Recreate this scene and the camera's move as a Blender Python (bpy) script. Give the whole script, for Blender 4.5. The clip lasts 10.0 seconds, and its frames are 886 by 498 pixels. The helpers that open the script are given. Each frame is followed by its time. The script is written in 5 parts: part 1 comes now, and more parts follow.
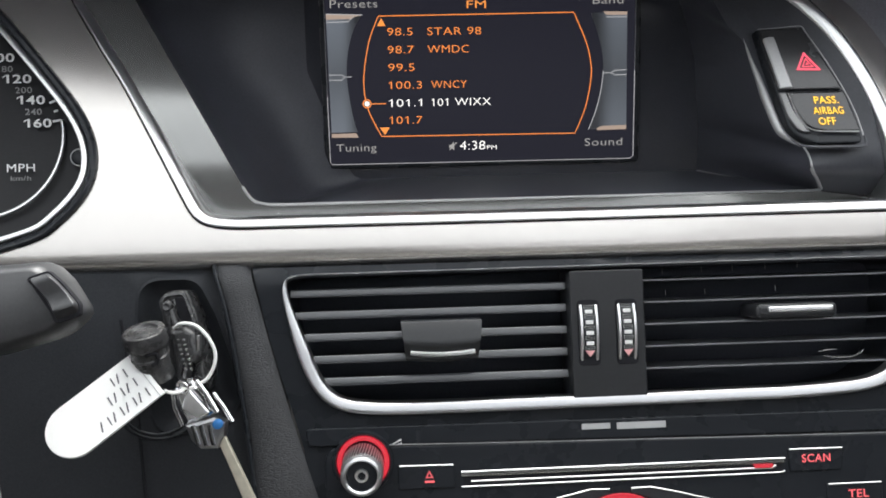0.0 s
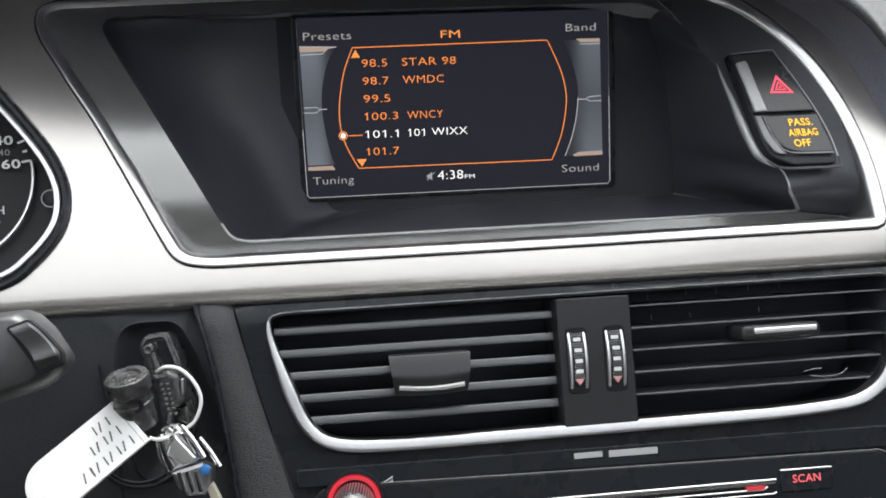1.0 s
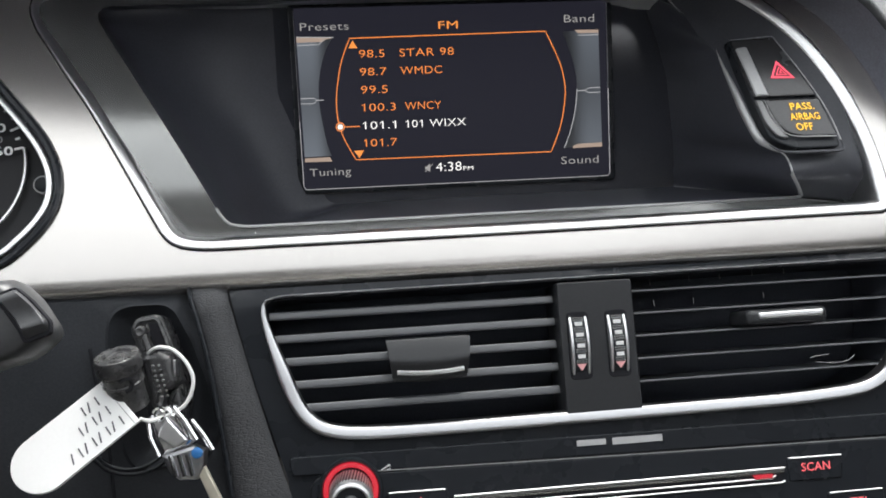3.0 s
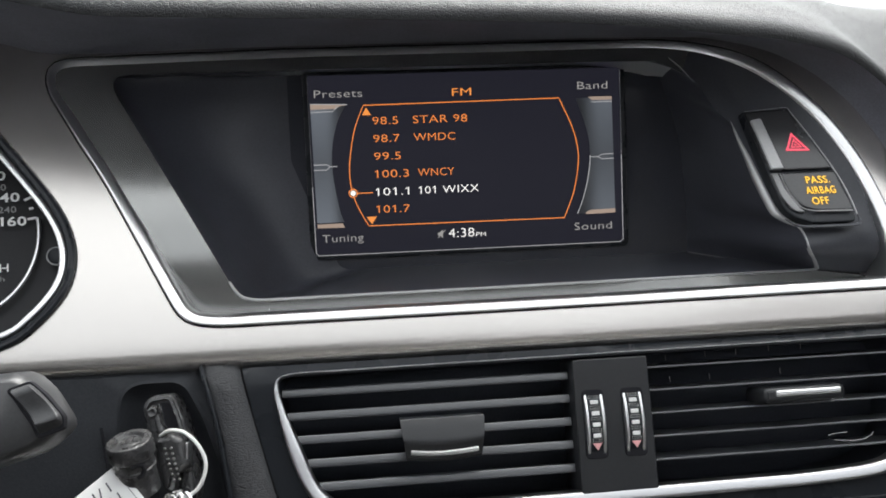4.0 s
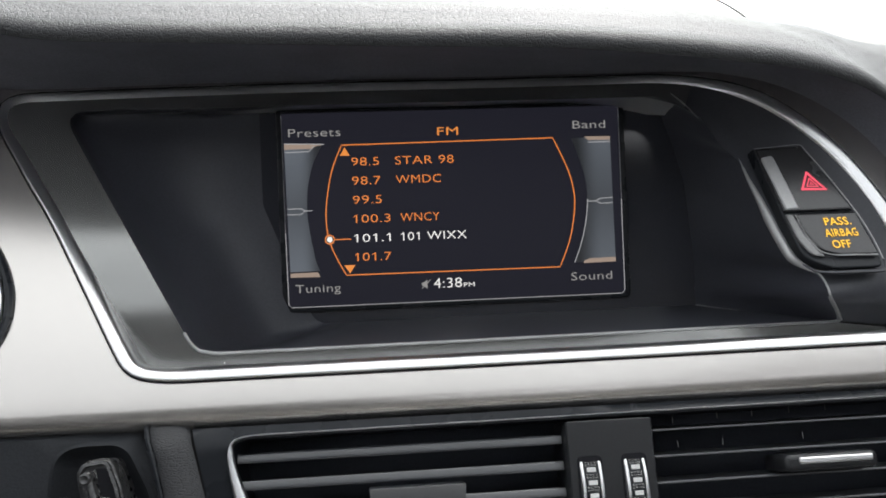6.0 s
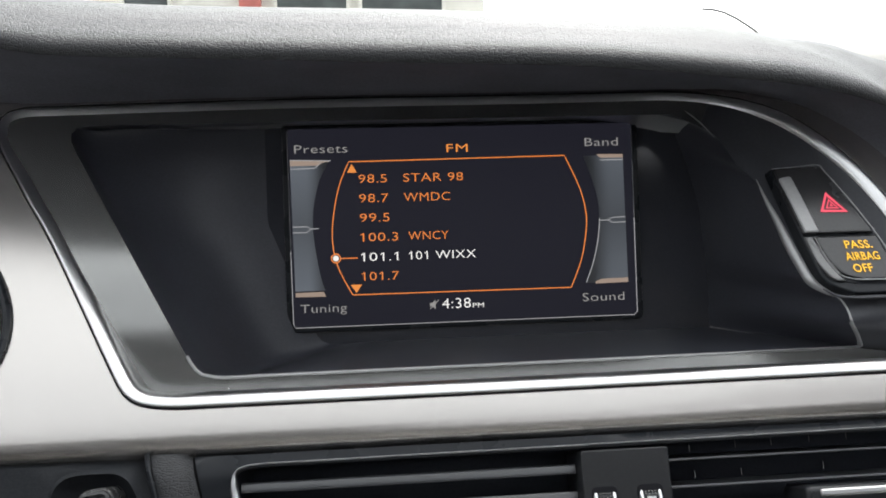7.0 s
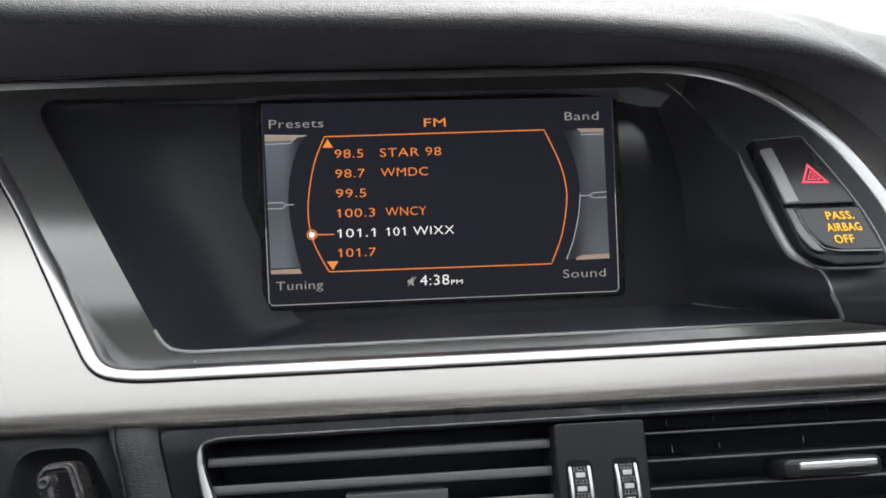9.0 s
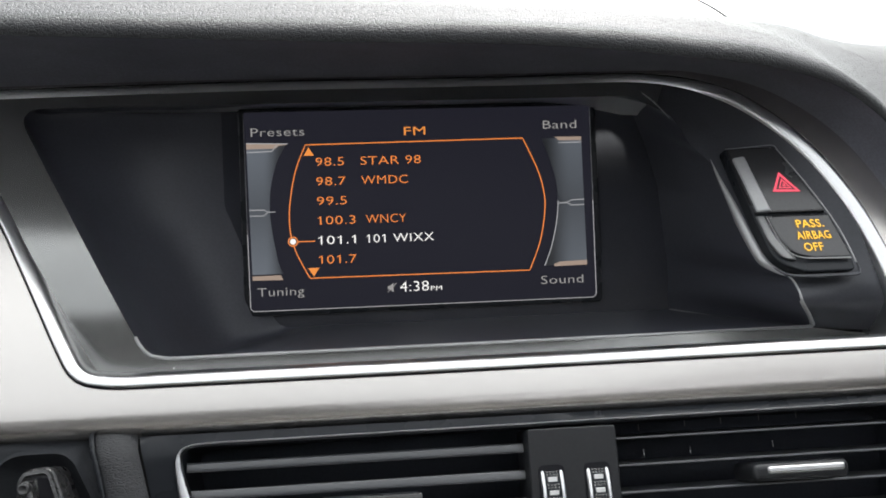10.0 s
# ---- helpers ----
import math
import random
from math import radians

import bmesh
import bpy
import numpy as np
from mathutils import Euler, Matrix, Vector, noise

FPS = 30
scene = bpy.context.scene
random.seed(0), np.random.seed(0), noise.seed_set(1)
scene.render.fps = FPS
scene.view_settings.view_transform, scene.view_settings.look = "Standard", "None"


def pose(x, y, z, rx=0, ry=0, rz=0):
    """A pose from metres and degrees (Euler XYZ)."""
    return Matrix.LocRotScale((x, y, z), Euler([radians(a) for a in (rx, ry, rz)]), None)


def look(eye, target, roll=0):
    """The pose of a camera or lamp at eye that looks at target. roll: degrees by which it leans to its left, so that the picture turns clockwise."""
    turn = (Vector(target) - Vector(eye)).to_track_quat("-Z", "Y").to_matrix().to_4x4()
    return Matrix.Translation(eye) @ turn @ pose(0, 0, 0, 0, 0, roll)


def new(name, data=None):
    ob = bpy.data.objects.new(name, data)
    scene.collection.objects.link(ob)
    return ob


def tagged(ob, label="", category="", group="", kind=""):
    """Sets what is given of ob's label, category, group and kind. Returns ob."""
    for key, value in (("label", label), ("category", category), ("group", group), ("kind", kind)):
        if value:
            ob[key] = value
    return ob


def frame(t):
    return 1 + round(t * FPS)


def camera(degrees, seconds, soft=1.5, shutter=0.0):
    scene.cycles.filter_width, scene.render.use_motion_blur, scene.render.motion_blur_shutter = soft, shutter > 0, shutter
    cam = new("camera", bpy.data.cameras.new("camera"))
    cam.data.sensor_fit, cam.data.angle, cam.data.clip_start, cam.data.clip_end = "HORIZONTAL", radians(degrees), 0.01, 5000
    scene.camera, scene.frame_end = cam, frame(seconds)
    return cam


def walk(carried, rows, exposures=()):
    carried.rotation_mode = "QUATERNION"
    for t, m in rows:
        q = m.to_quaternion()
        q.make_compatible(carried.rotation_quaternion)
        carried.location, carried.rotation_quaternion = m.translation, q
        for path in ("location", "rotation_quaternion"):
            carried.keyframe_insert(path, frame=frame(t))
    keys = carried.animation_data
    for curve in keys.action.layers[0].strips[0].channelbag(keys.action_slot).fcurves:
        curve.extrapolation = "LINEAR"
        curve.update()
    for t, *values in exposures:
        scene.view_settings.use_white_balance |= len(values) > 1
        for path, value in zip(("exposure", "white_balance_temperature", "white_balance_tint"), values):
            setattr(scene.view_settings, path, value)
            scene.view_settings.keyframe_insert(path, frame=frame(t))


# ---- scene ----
PANEL_LEAN = 25.0      # degrees by which the dashboard face leans back
SCREEN_LEAN = 12.4     # the display stands steeper than the face round it
HEIGHT = 0.95          # height of the display's middle above the ground
MM = 0.001
STOPS = 2.4            # the camera's exposure
LIT = 1.0 / 2.0 ** STOPS
# FACE: axes of the display glass (x right, y ahead, z up along the glass)
FACE = pose(0, 0, HEIGHT, -SCREEN_LEAN)
# PANEL: x right, y up along the dashboard face, z out of it towards the cabin
PANEL = FACE @ pose(0, -0.067, 0) @ pose(0, 0, 0, 90 - (PANEL_LEAN - SCREEN_LEAN)) @ pose(0, 0, 0.003)
# GLASS: x right, y up, z out of the display
GLASS = FACE @ pose(0, 0, 0, 90)

cam = camera(53.63, 10.0, soft=1.75)
PATH = [
    (0, (-0.04533, -0.42810, -0.01221), (-0.01691, 0.06396, -0.09628), -1.086),
    (0.5, (-0.04524, -0.42259, -0.01149), (0.00562, 0.06896, -0.08761), -1.882),
    (1, (-0.05468, -0.42336, -0.00923), (-0.00315, 0.06882, -0.08068), -2.423),
    (1.5, (-0.04819, -0.41924, -0.01452), (-0.00040, 0.07419, -0.07963), -2.552),
    (2, (-0.04723, -0.42604, -0.01241), (0.00187, 0.06854, -0.06702), -2.670),
    (2.2, (-0.04900, -0.42249, -0.02089), (-0.00043, 0.07240, -0.07304), -2.794),
    (3.3, (-0.05559, -0.41906, -0.02980), (-0.00113, 0.07521, -0.08202), -2.530),
    (3.5, (-0.05482, -0.41929, -0.01825), (-0.00131, 0.07522, -0.06920), -2.543),
    (4, (-0.05792, -0.41561, -0.00969), (-0.00602, 0.08019, -0.04819), -2.346),
    (4.5, (-0.05468, -0.40376, -0.01345), (-0.00307, 0.09323, -0.03182), -2.226),
    (5, (-0.05424, -0.40204, -0.01307), (-0.00387, 0.09533, -0.02257), -2.147),
    (5.2, (-0.04997, -0.40037, -0.02040), (-0.00162, 0.09728, -0.02067), -2.265),
    (6.3, (-0.04322, -0.37515, -0.01960), (0.00434, 0.12258, -0.01739), -2.324),
    (6.5, (-0.04632, -0.37348, -0.01534), (0.00080, 0.12429, -0.01262), -2.206),
    (7, (-0.04638, -0.37379, -0.01588), (0.00184, 0.12384, -0.00954), -2.005),
    (7.5, (-0.03432, -0.37315, -0.02019), (0.01282, 0.12461, -0.01639), -2.116),
    (8, (-0.03616, -0.36766, -0.02466), (0.01085, 0.13010, -0.01970), -2.132),
    (8.5, (-0.03561, -0.37022, -0.02488), (0.01189, 0.12748, -0.01895), -2.072),
    (9, (-0.03580, -0.36910, -0.02486), (0.01094, 0.12869, -0.02041), -2.197),
    (9.5, (-0.03646, -0.37201, -0.02357), (0.01074, 0.12574, -0.01909), -2.152),
    (10, (-0.02952, -0.37487, -0.02247), (0.01987, 0.12266, -0.01795), -2.229),
]
walk(cam, [(t, FACE @ look(eye, target, roll)) for t, eye, target, roll in PATH],
     exposures=[(0.0, STOPS + 0.42), (2.0, STOPS + 0.4), (3.5, STOPS + 0.28), (4.5, STOPS + 0.12), (6.5, STOPS + 0.03), (8.5, STOPS + 0.08), (10.0, STOPS + 0.14)])

# ---------------------------------------------------------------- light
world = bpy.data.worlds.new("overcast_sky")
scene.world = world
world.use_nodes = True
wn, wl = world.node_tree.nodes, world.node_tree.links
wn.clear()
sky = wn.new("ShaderNodeTexSky")
sky.sky_type = "NISHITA"
sky.sun_disc = False
sky.sun_elevation, sky.sun_rotation = radians(56), radians(19)
sky.dust_density, sky.air_density = 4.0, 1.0
grey = wn.new("ShaderNodeHueSaturation")
grey.inputs["Saturation"].default_value = 0.12
back = wn.new("ShaderNodeBackground")
back.inputs["Strength"].default_value = 0.120
wout = wn.new("ShaderNodeOutputWorld")
wl.new(sky.outputs[0], grey.inputs["Color"])
wl.new(grey.outputs[0], back.inputs["Color"])
wl.new(back.outputs[0], wout.inputs["Surface"])
sun = new("sun", bpy.data.lights.new("sun", "SUN"))
sun.data.energy, sun.data.angle, sun.data.color = 0.3, radians(30), (1.0, 0.97, 0.93)
sun.matrix_world = look((0, 0, 0), (-0.18, -0.52, -0.83))

# ---------------------------------------------------------------- materials
def material(name, color, rough=0.5, metal=0.0, spec=0.5, grain=0.0, grain_size=0.001, bump=0.0, bump_size=0.001,
             wear=0.0, wear_size=0.03, coat=0.0, leather=False, rough_var=0.0, stretch=(1, 1, 1), sheen=0.0):
    """A procedural surface: base colour with fine grain and broad wear, and a fine relief. Sizes in metres."""
    m = bpy.data.materials.new(name)
    m.use_nodes = True
    n, l = m.node_tree.nodes, m.node_tree.links
    b = n["Principled BSDF"]
    b.inputs["Base Color"].default_value = (*color, 1)
    b.inputs["Roughness"].default_value = rough
    b.inputs["Metallic"].default_value = metal
    b.inputs["Specular IOR Level"].default_value = spec
    b.inputs["Coat Weight"].default_value = coat
    b.inputs["Coat Roughness"].default_value = 0.08
    b.inputs["Sheen Weight"].default_value = sheen
    tc = n.new("ShaderNodeTexCoord")
    mp = n.new("ShaderNodeMapping")
    mp.inputs["Scale"].default_value = stretch
    l.new(tc.outputs["Object"], mp.inputs["Vector"])

    def noise_at(size, detail=3.0):
        t = n.new("ShaderNodeTexNoise")
        t.inputs["Scale"].default_value = 1.0 / size
        t.inputs["Detail"].default_value = detail
        l.new(mp.outputs[0], t.inputs["Vector"])
        return t.outputs[0]

    if grain or wear:
        mix = None
        for amount, size in ((grain, grain_size), (wear, wear_size)):
            if not amount:
                continue
            r = n.new("ShaderNodeMapRange")
            r.inputs["From Min"].default_value, r.inputs["From Max"].default_value = 0.3, 0.7
            r.inputs["To Min"].default_value, r.inputs["To Max"].default_value = 1 - amount, 1 + amount
            l.new(noise_at(size), r.inputs["Value"])
            if mix is None:
                mix = r.outputs[0]
            else:
                k = n.new("ShaderNodeMath")
                k.operation = "MULTIPLY"
                l.new(mix, k.inputs[0])
                l.new(r.outputs[0], k.inputs[1])
                mix = k.outputs[0]
        v = n.new("ShaderNodeVectorMath")
        v.operation = "SCALE"
        v.inputs[0].default_value = color
        l.new(mix, v.inputs["Scale"])
        l.new(v.outputs[0], b.inputs["Base Color"])
    if rough_var:
        r = n.new("ShaderNodeMapRange")
        r.inputs["From Min"].default_value, r.inputs["From Max"].default_value = 0.3, 0.7
        r.inputs["To Min"].default_value, r.inputs["To Max"].default_value = rough - rough_var, rough + rough_var
        l.new(noise_at(wear_size * 0.6, 5.0), r.inputs["Value"])
        l.new(r.outputs[0], b.inputs["Roughness"])
    if bump:
        bp = n.new("ShaderNodeBump")
        bp.inputs["Strength"].default_value = bump
        bp.inputs["Distance"].default_value = bump_size * 0.5
        if leather:
            # pebbled hide: creases between irregular cells, bent by a broad noise
            w = n.new("ShaderNodeTexNoise")
            w.inputs["Scale"].default_value = 0.35 / bump_size
            l.new(mp.outputs[0], w.inputs["Vector"])
            add = n.new("ShaderNodeVectorMath")
            add.operation = "MULTIPLY_ADD"
            add.inputs[1].default_value = (bump_size * 1.6,) * 3
            l.new(w.outputs["Color"], add.inputs[0])
            l.new(mp.outputs[0], add.inputs[2])
            vo = n.new("ShaderNodeTexVoronoi")
            vo.feature = "DISTANCE_TO_EDGE"
            vo.inputs["Scale"].default_value = 1.0 / bump_size
            l.new(add.outputs[0], vo.inputs["Vector"])
            r = n.new("ShaderNodeMapRange")
            r.inputs["From Max"].default_value = 0.14
            r.inputs["To Max"].default_value = 1.0
            l.new(vo.outputs["Distance"], r.inputs["Value"])
            fine = noise_at(bump_size * 0.4)
            k = n.new("ShaderNodeMath")
            k.operation = "MULTIPLY_ADD"
            k.inputs[1].default_value = 0.12
            l.new(fine, k.inputs[0])
            l.new(r.outputs[0], k.inputs[2])
            l.new(k.outputs[0], bp.inputs["Height"])
        else:
            l.new(noise_at(bump_size), bp.inputs["Height"])
        l.new(bp.outputs[0], b.inputs["Normal"])
    return m


def glow(name, color, strength=1.0):
    """A lit mark: backlit print or a mark on the display."""
    m = bpy.data.materials.new(name)
    m.use_nodes = True
    b = m.node_tree.nodes["Principled BSDF"]
    b.inputs["Base Color"].default_value = (0.02, 0.02, 0.02, 1)
    b.inputs["Emission Color"].default_value = (*color, 1)
    b.inputs["Emission Strength"].default_value = strength * LIT
    return m


SILVER = material("satin_silver_paint", (0.605, 0.578, 0.55), 0.27, 0.9, grain=0.03, grain_size=0.0006, wear=0.012, wear_size=0.06)
CHROME = material("satin_chrome", (0.72, 0.72, 0.72), 0.28, 1.0, grain=0.02, grain_size=0.0012)
BRIGHT = material("polished_chrome", (0.85, 0.85, 0.86), 0.07, 1.0, rough_var=0.03, wear_size=0.01)
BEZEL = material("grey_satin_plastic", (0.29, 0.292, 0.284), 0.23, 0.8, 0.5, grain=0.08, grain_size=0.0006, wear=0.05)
BLACK = material("black_grained_plastic", (0.030, 0.030, 0.033), 0.5, 0.0, 0.28, grain=0.15, grain_size=0.0008, bump=0.25, bump_size=0.0007, wear=0.1)
CAVITY = material("matt_black_plastic", (0.05, 0.052, 0.063), 0.34, 0.0, 0.3, grain=0.1, bump=0.15, bump_size=0.0006, wear=0.1)
GLOSS = material("gloss_black_plastic", (0.017, 0.019, 0.0225), 0.28, 0.0, 0.2, rough_var=0.06, wear=0.05, grain=0.05)
PIANO = material("smooth_black_plastic", (0.036, 0.038, 0.047), 0.1, 0.0, 0.7, grain=0.05, wear=0.08)
SLAT = material("black_satin_plastic", (0.05, 0.052, 0.057), 0.28, 0.0, 1.0, grain=0.08, bump=0.08, bump_size=0.0006)
TAB = material("dull_black_tab_plastic", (0.020, 0.021, 0.023), 0.34, 0.0, 0.4, grain=0.08, bump=0.06, bump_size=0.0006, rough_var=0.04)
LEATHER = material("black_pebbled_leather", (0.028, 0.029, 0.0308), 0.52, 0.0, 0.36, grain=0.10, grain_size=0.0012, wear=0.06, wear_size=0.05, bump=0.4, bump_size=0.0011, leather=True, stretch=(0.6, 1, 1))
LEATHER_SIDE = material("black_console_leather", (0.034, 0.035, 0.038), 0.5, 0.0, 0.5, grain=0.12, grain_size=0.0012, wear=0.08, bump=0.5, bump_size=0.0008, leather=True, stretch=(0.35, 1, 1))
VENTDARK = material("dark_vent_inside", (0.055, 0.060, 0.072), 0.7, 0.0, 0.1, grain=0.1)
# Bezel plastic again, darkened for the shade beside the switches.
CHEEK = material("shaded_bezel_plastic", (0.054, 0.056, 0.064), 0.36, 0.0, 0.25, grain=0.08, wear=0.08, rough_var=0.04)
HOODBLACK = material("soft_matt_black", (0.158, 0.161, 0.19), 0.65, 0.0, 0.12, grain=0.12, bump=0.2, bump_size=0.0007, wear=0.1)
SWITCH = material("satin_black_switch", (0.030, 0.030, 0.032), 0.24, 0.0, 0.6, grain=0.08, bump=0.03, bump_size=0.0006, wear=0.08, rough_var=0.05)
# Thumb ridge grey; also paints the light caught by lips, creases and edges.
RIDGE = material("grey_ridge_and_edge_glint", (0.4, 0.4, 0.4), 0.42, 0.5, 0.5, grain=0.06, wear=0.06, rough_var=0.04)
RIM = material("dark_satin_rim", (0.19, 0.19, 0.19), 0.4, 0.5, 0.5, grain=0.06, wear=0.06, rough_var=0.04)
STALK = material("worn_satin_black_plastic", (0.034, 0.035, 0.037), 0.42, 0.0, 0.5, grain=0.1, bump=0.12, bump_size=0.0006, wear=0.1, rough_var=0.06)
RIMHIDE = material("smooth_grey_leather", (0.16, 0.16, 0.16), 0.45, 0.0, 0.5, grain=0.12, bump=0.25, bump_size=0.0009, wear=0.1, leather=True)
VENTCHROME = material("satin_vent_chrome", (0.44, 0.44, 0.45), 0.28, 1.0, grain=0.03, grain_size=0.002)
PALECHROME = material("pale_satin_chrome", (0.80, 0.80, 0.80), 0.34, 1.0, grain=0.03, grain_size=0.002)
DIAL = material("black_dial_face", (0.018, 0.018, 0.02), 0.6, 0.0, 0.3, grain=0.1)
PAPER = material("white_coated_card", (0.82, 0.82, 0.81), 0.45, 0.0, 0.4, wear=0.02, grain=0.01, bump=0.03, bump_size=0.002)
INK = material("grey_pen_ink", (0.10, 0.10, 0.11), 0.6, wear=0.4, wear_size=0.003)
WIRE = material("white_plastic_cord", (0.78, 0.78, 0.76), 0.45, wear=0.04, wear_size=0.004)
KNEE = material("matt_black_panel", (0.025, 0.027, 0.031), 0.55, 0.0, 0.22, grain=0.15, grain_size=0.0008, bump=0.25, bump_size=0.0007, wear=0.1)
KEYBLACK = material("worn_black_key_plastic", (0.034, 0.034, 0.035), 0.3, 0.0, 0.7, grain=0.25, grain_size=0.0015, bump=0.3, bump_size=0.0012, wear=0.3, wear_size=0.006, rough_var=0.12)
PRINT = material("white_print", (0.75, 0.75, 0.74), 0.5, grain=0.03)
PALEPRINT = material("pale_grey_print", (0.42, 0.42, 0.42), 0.5, grain=0.03)
GREYPRINT = material("grey_print", (0.25, 0.25, 0.25), 0.5, grain=0.03)
DARKLINE = material("black_gap", (0.018, 0.018, 0.021), 0.7, 0.0, 0.08, grain=0.1)
PINK = material("pink_print", (0.72, 0.36, 0.36), 0.5, grain=0.03)
BLUE = material("blue_enamel", (0.03, 0.16, 0.42), 0.3, wear=0.1, wear_size=0.002)
BRASS = material("pale_worn_metal", (0.62, 0.58, 0.47), 0.35, 0.6, wear=0.12, wear_size=0.004)
REDGLOW = glow("red_backlight", (0.85, 0.02, 0.045), 0.6)
REDTEXT = glow("red_backlit_print", (1.0, 0.14, 0.16), 0.9)
AMBER = glow("amber_backlit_print", (1.0, 0.55, 0.01), 1.4)
HAZARD = glow("hazard_backlight", (1.0, 0.09, 0.15), 1.1)
ORANGE = glow("orange_display_light", (0.80, 0.225, 0.04), 1.0)
AMBERPIX = glow("amber_display_light", (0.85, 0.28, 0.05), 0.95)
WHITEPIX = glow("white_display_light", (1.0, 0.98, 0.95), 0.9)
GREYPIX = glow("grey_display_light", (0.29, 0.28, 0.27), 1.0)
TANPIX = glow("tan_display_light", (0.32, 0.24, 0.19), 1.0)
EDGEPIX = glow("pale_edge_display_light", (0.33, 0.33, 0.34), 1.0)
SCREENBLACK = glow("dark_display_field", (0.013, 0.013, 0.0195), 1.0)
SCREENBLACK.node_tree.nodes["Principled BSDF"].inputs["Roughness"].default_value = 0.5
SCREENBLACK.node_tree.nodes["Principled BSDF"].inputs["Specular IOR Level"].default_value = 0.15
SCREENBLACK.node_tree.nodes["Principled BSDF"].inputs["Base Color"].default_value = (0.004, 0.004, 0.005, 1)


# ---------------------------------------------------------------- shapes
def part(name, bm, mat, parent=None, label="", sharp=35, height=None, leaning=False):
    """Links a bmesh, drawn in the panel's metres, as one mesh under a thing or a part."""
    bmesh.ops.recalc_face_normals(bm, faces=bm.faces[:])
    me = bpy.data.meshes.new(name)
    bm.to_mesh(me)
    bm.free()
    for p in me.polygons:
        p.use_smooth = True
    me.set_sharp_from_angle(angle=radians(sharp))
    if height:
        # the true slope of a bent sheet, free of the unevenness of its triangles
        def slope(x, y):
            e = 0.05
            if leaning:
                across = lay(x + e, y, height(x + e, y)) - lay(x - e, y, height(x - e, y))
                return across.cross(lay(x, y + e, height(x, y + e)) - lay(x, y - e, height(x, y - e))).normalized()
            return Vector((-(height(x + e, y) - height(x - e, y)) / (2 * e), -(height(x, y + e) - height(x, y - e)) / (2 * e), 1.0)).normalized()
        normals = [slope(v.co.x / MM, v.co.y / MM) for v in me.vertices]
        if leaning:
            for v in me.vertices:
                v.co = lay(*(v.co / MM)) * MM
        me.normals_split_custom_set_from_vertices(normals)
    me.materials.append(mat)
    ob = new(name, me)
    if parent is None:
        ob.matrix_world = PANEL
    else:
        ob.parent = parent
        if "base" in parent:
            ob.matrix_basis = Matrix.Translation(-Vector(parent["base"]))
    if label:
        ob["label"] = label
    return ob


def thing(name, label, category, base=(0, 0, 0), group="", kind="", frame_of=None):
    """An Empty at the thing's base, in the panel's millimetres."""
    ob = new(name)
    b = Vector(base) * MM
    ob.matrix_world = (PANEL if frame_of is None else frame_of) @ Matrix.Translation(b)
    ob["base"] = tuple(b)
    ob.empty_display_size = 0.01
    return tagged(ob, label, category, group, kind)


def nudged(ob, dx, dy, dz=0.0):
    """Moves a thing across the panel, in millimetres."""
    ob.location += PANEL.to_3x3() @ Vector((dx, dy, dz)) * MM
    return ob


def structure(name, bm, mat, label, category, sharp=35, height=None, leaning=False):
    return tagged(part(name, bm, mat, None, label, sharp, height, leaning), "", category, "", "structure")


def rounded(corners, n=8):
    """Closed outline through corners (x, y, radius), rounded."""
    out, k = [], len(corners)
    for i in range(k):
        p = Vector(corners[i][:2])
        a, b = Vector(corners[i - 1][:2]) - p, Vector(corners[(i + 1) % k][:2]) - p
        r = corners[i][2]
        if r <= 0:
            out.append(tuple(p))
            continue
        half = a.angle(b) / 2
        cut = min(r / math.tan(half), a.length * 0.49, b.length * 0.49)
        s, e = p + a.normalized() * cut, p + b.normalized() * cut
        for j in range(n + 1):
            t = j / n
            q = s * (1 - t) ** 2 + p * 2 * t * (1 - t) + e * t * t
            out.append((q.x, q.y))
    return out


def curve_through(pts, n=8, closed=False):
    """A smooth line through the points (Catmull-Rom)."""
    k, out = len(pts), []
    for i in range(k if closed else k - 1):
        q = [pts[(i + o) % k] if closed else pts[min(max(i + o, 0), k - 1)] for o in (-1, 0, 1, 2)]
        for j in range(n):
            t = j / n
            out.append(tuple(0.5 * (2 * q[1][m] + (q[2][m] - q[0][m]) * t + (2 * q[0][m] - 5 * q[1][m] + 4 * q[2][m] - q[3][m]) * t * t
                                    + (3 * q[1][m] - q[0][m] - 3 * q[2][m] + q[3][m]) * t ** 3) for m in range(len(q[0]))))
    if not closed:
        out.append(tuple(pts[-1]))
    return out


def area(path):
    return sum(path[i - 1][0] * path[i][1] - path[i][0] * path[i - 1][1] for i in range(len(path))) / 2


def inset(path, d):
    """The closed outline moved inwards by d."""
    sign, out, k = (1 if area(path) > 0 else -1), [], len(path)
    for i in range(k):
        p = Vector(path[i])
        a, b = (p - Vector(path[i - 1])), (Vector(path[(i + 1) % k]) - p)
        a = a.normalized() if a.length > 1e-9 else b.normalized()
        b = b.normalized() if b.length > 1e-9 else a
        na, nb = Vector((-a.y, a.x)) * sign, Vector((-b.y, b.x)) * sign
        m = na + nb
        m = m.normalized() if m.length > 1e-6 else na
        out.append(tuple(p + m * d / max(m.dot(na), 0.45)))
    return out


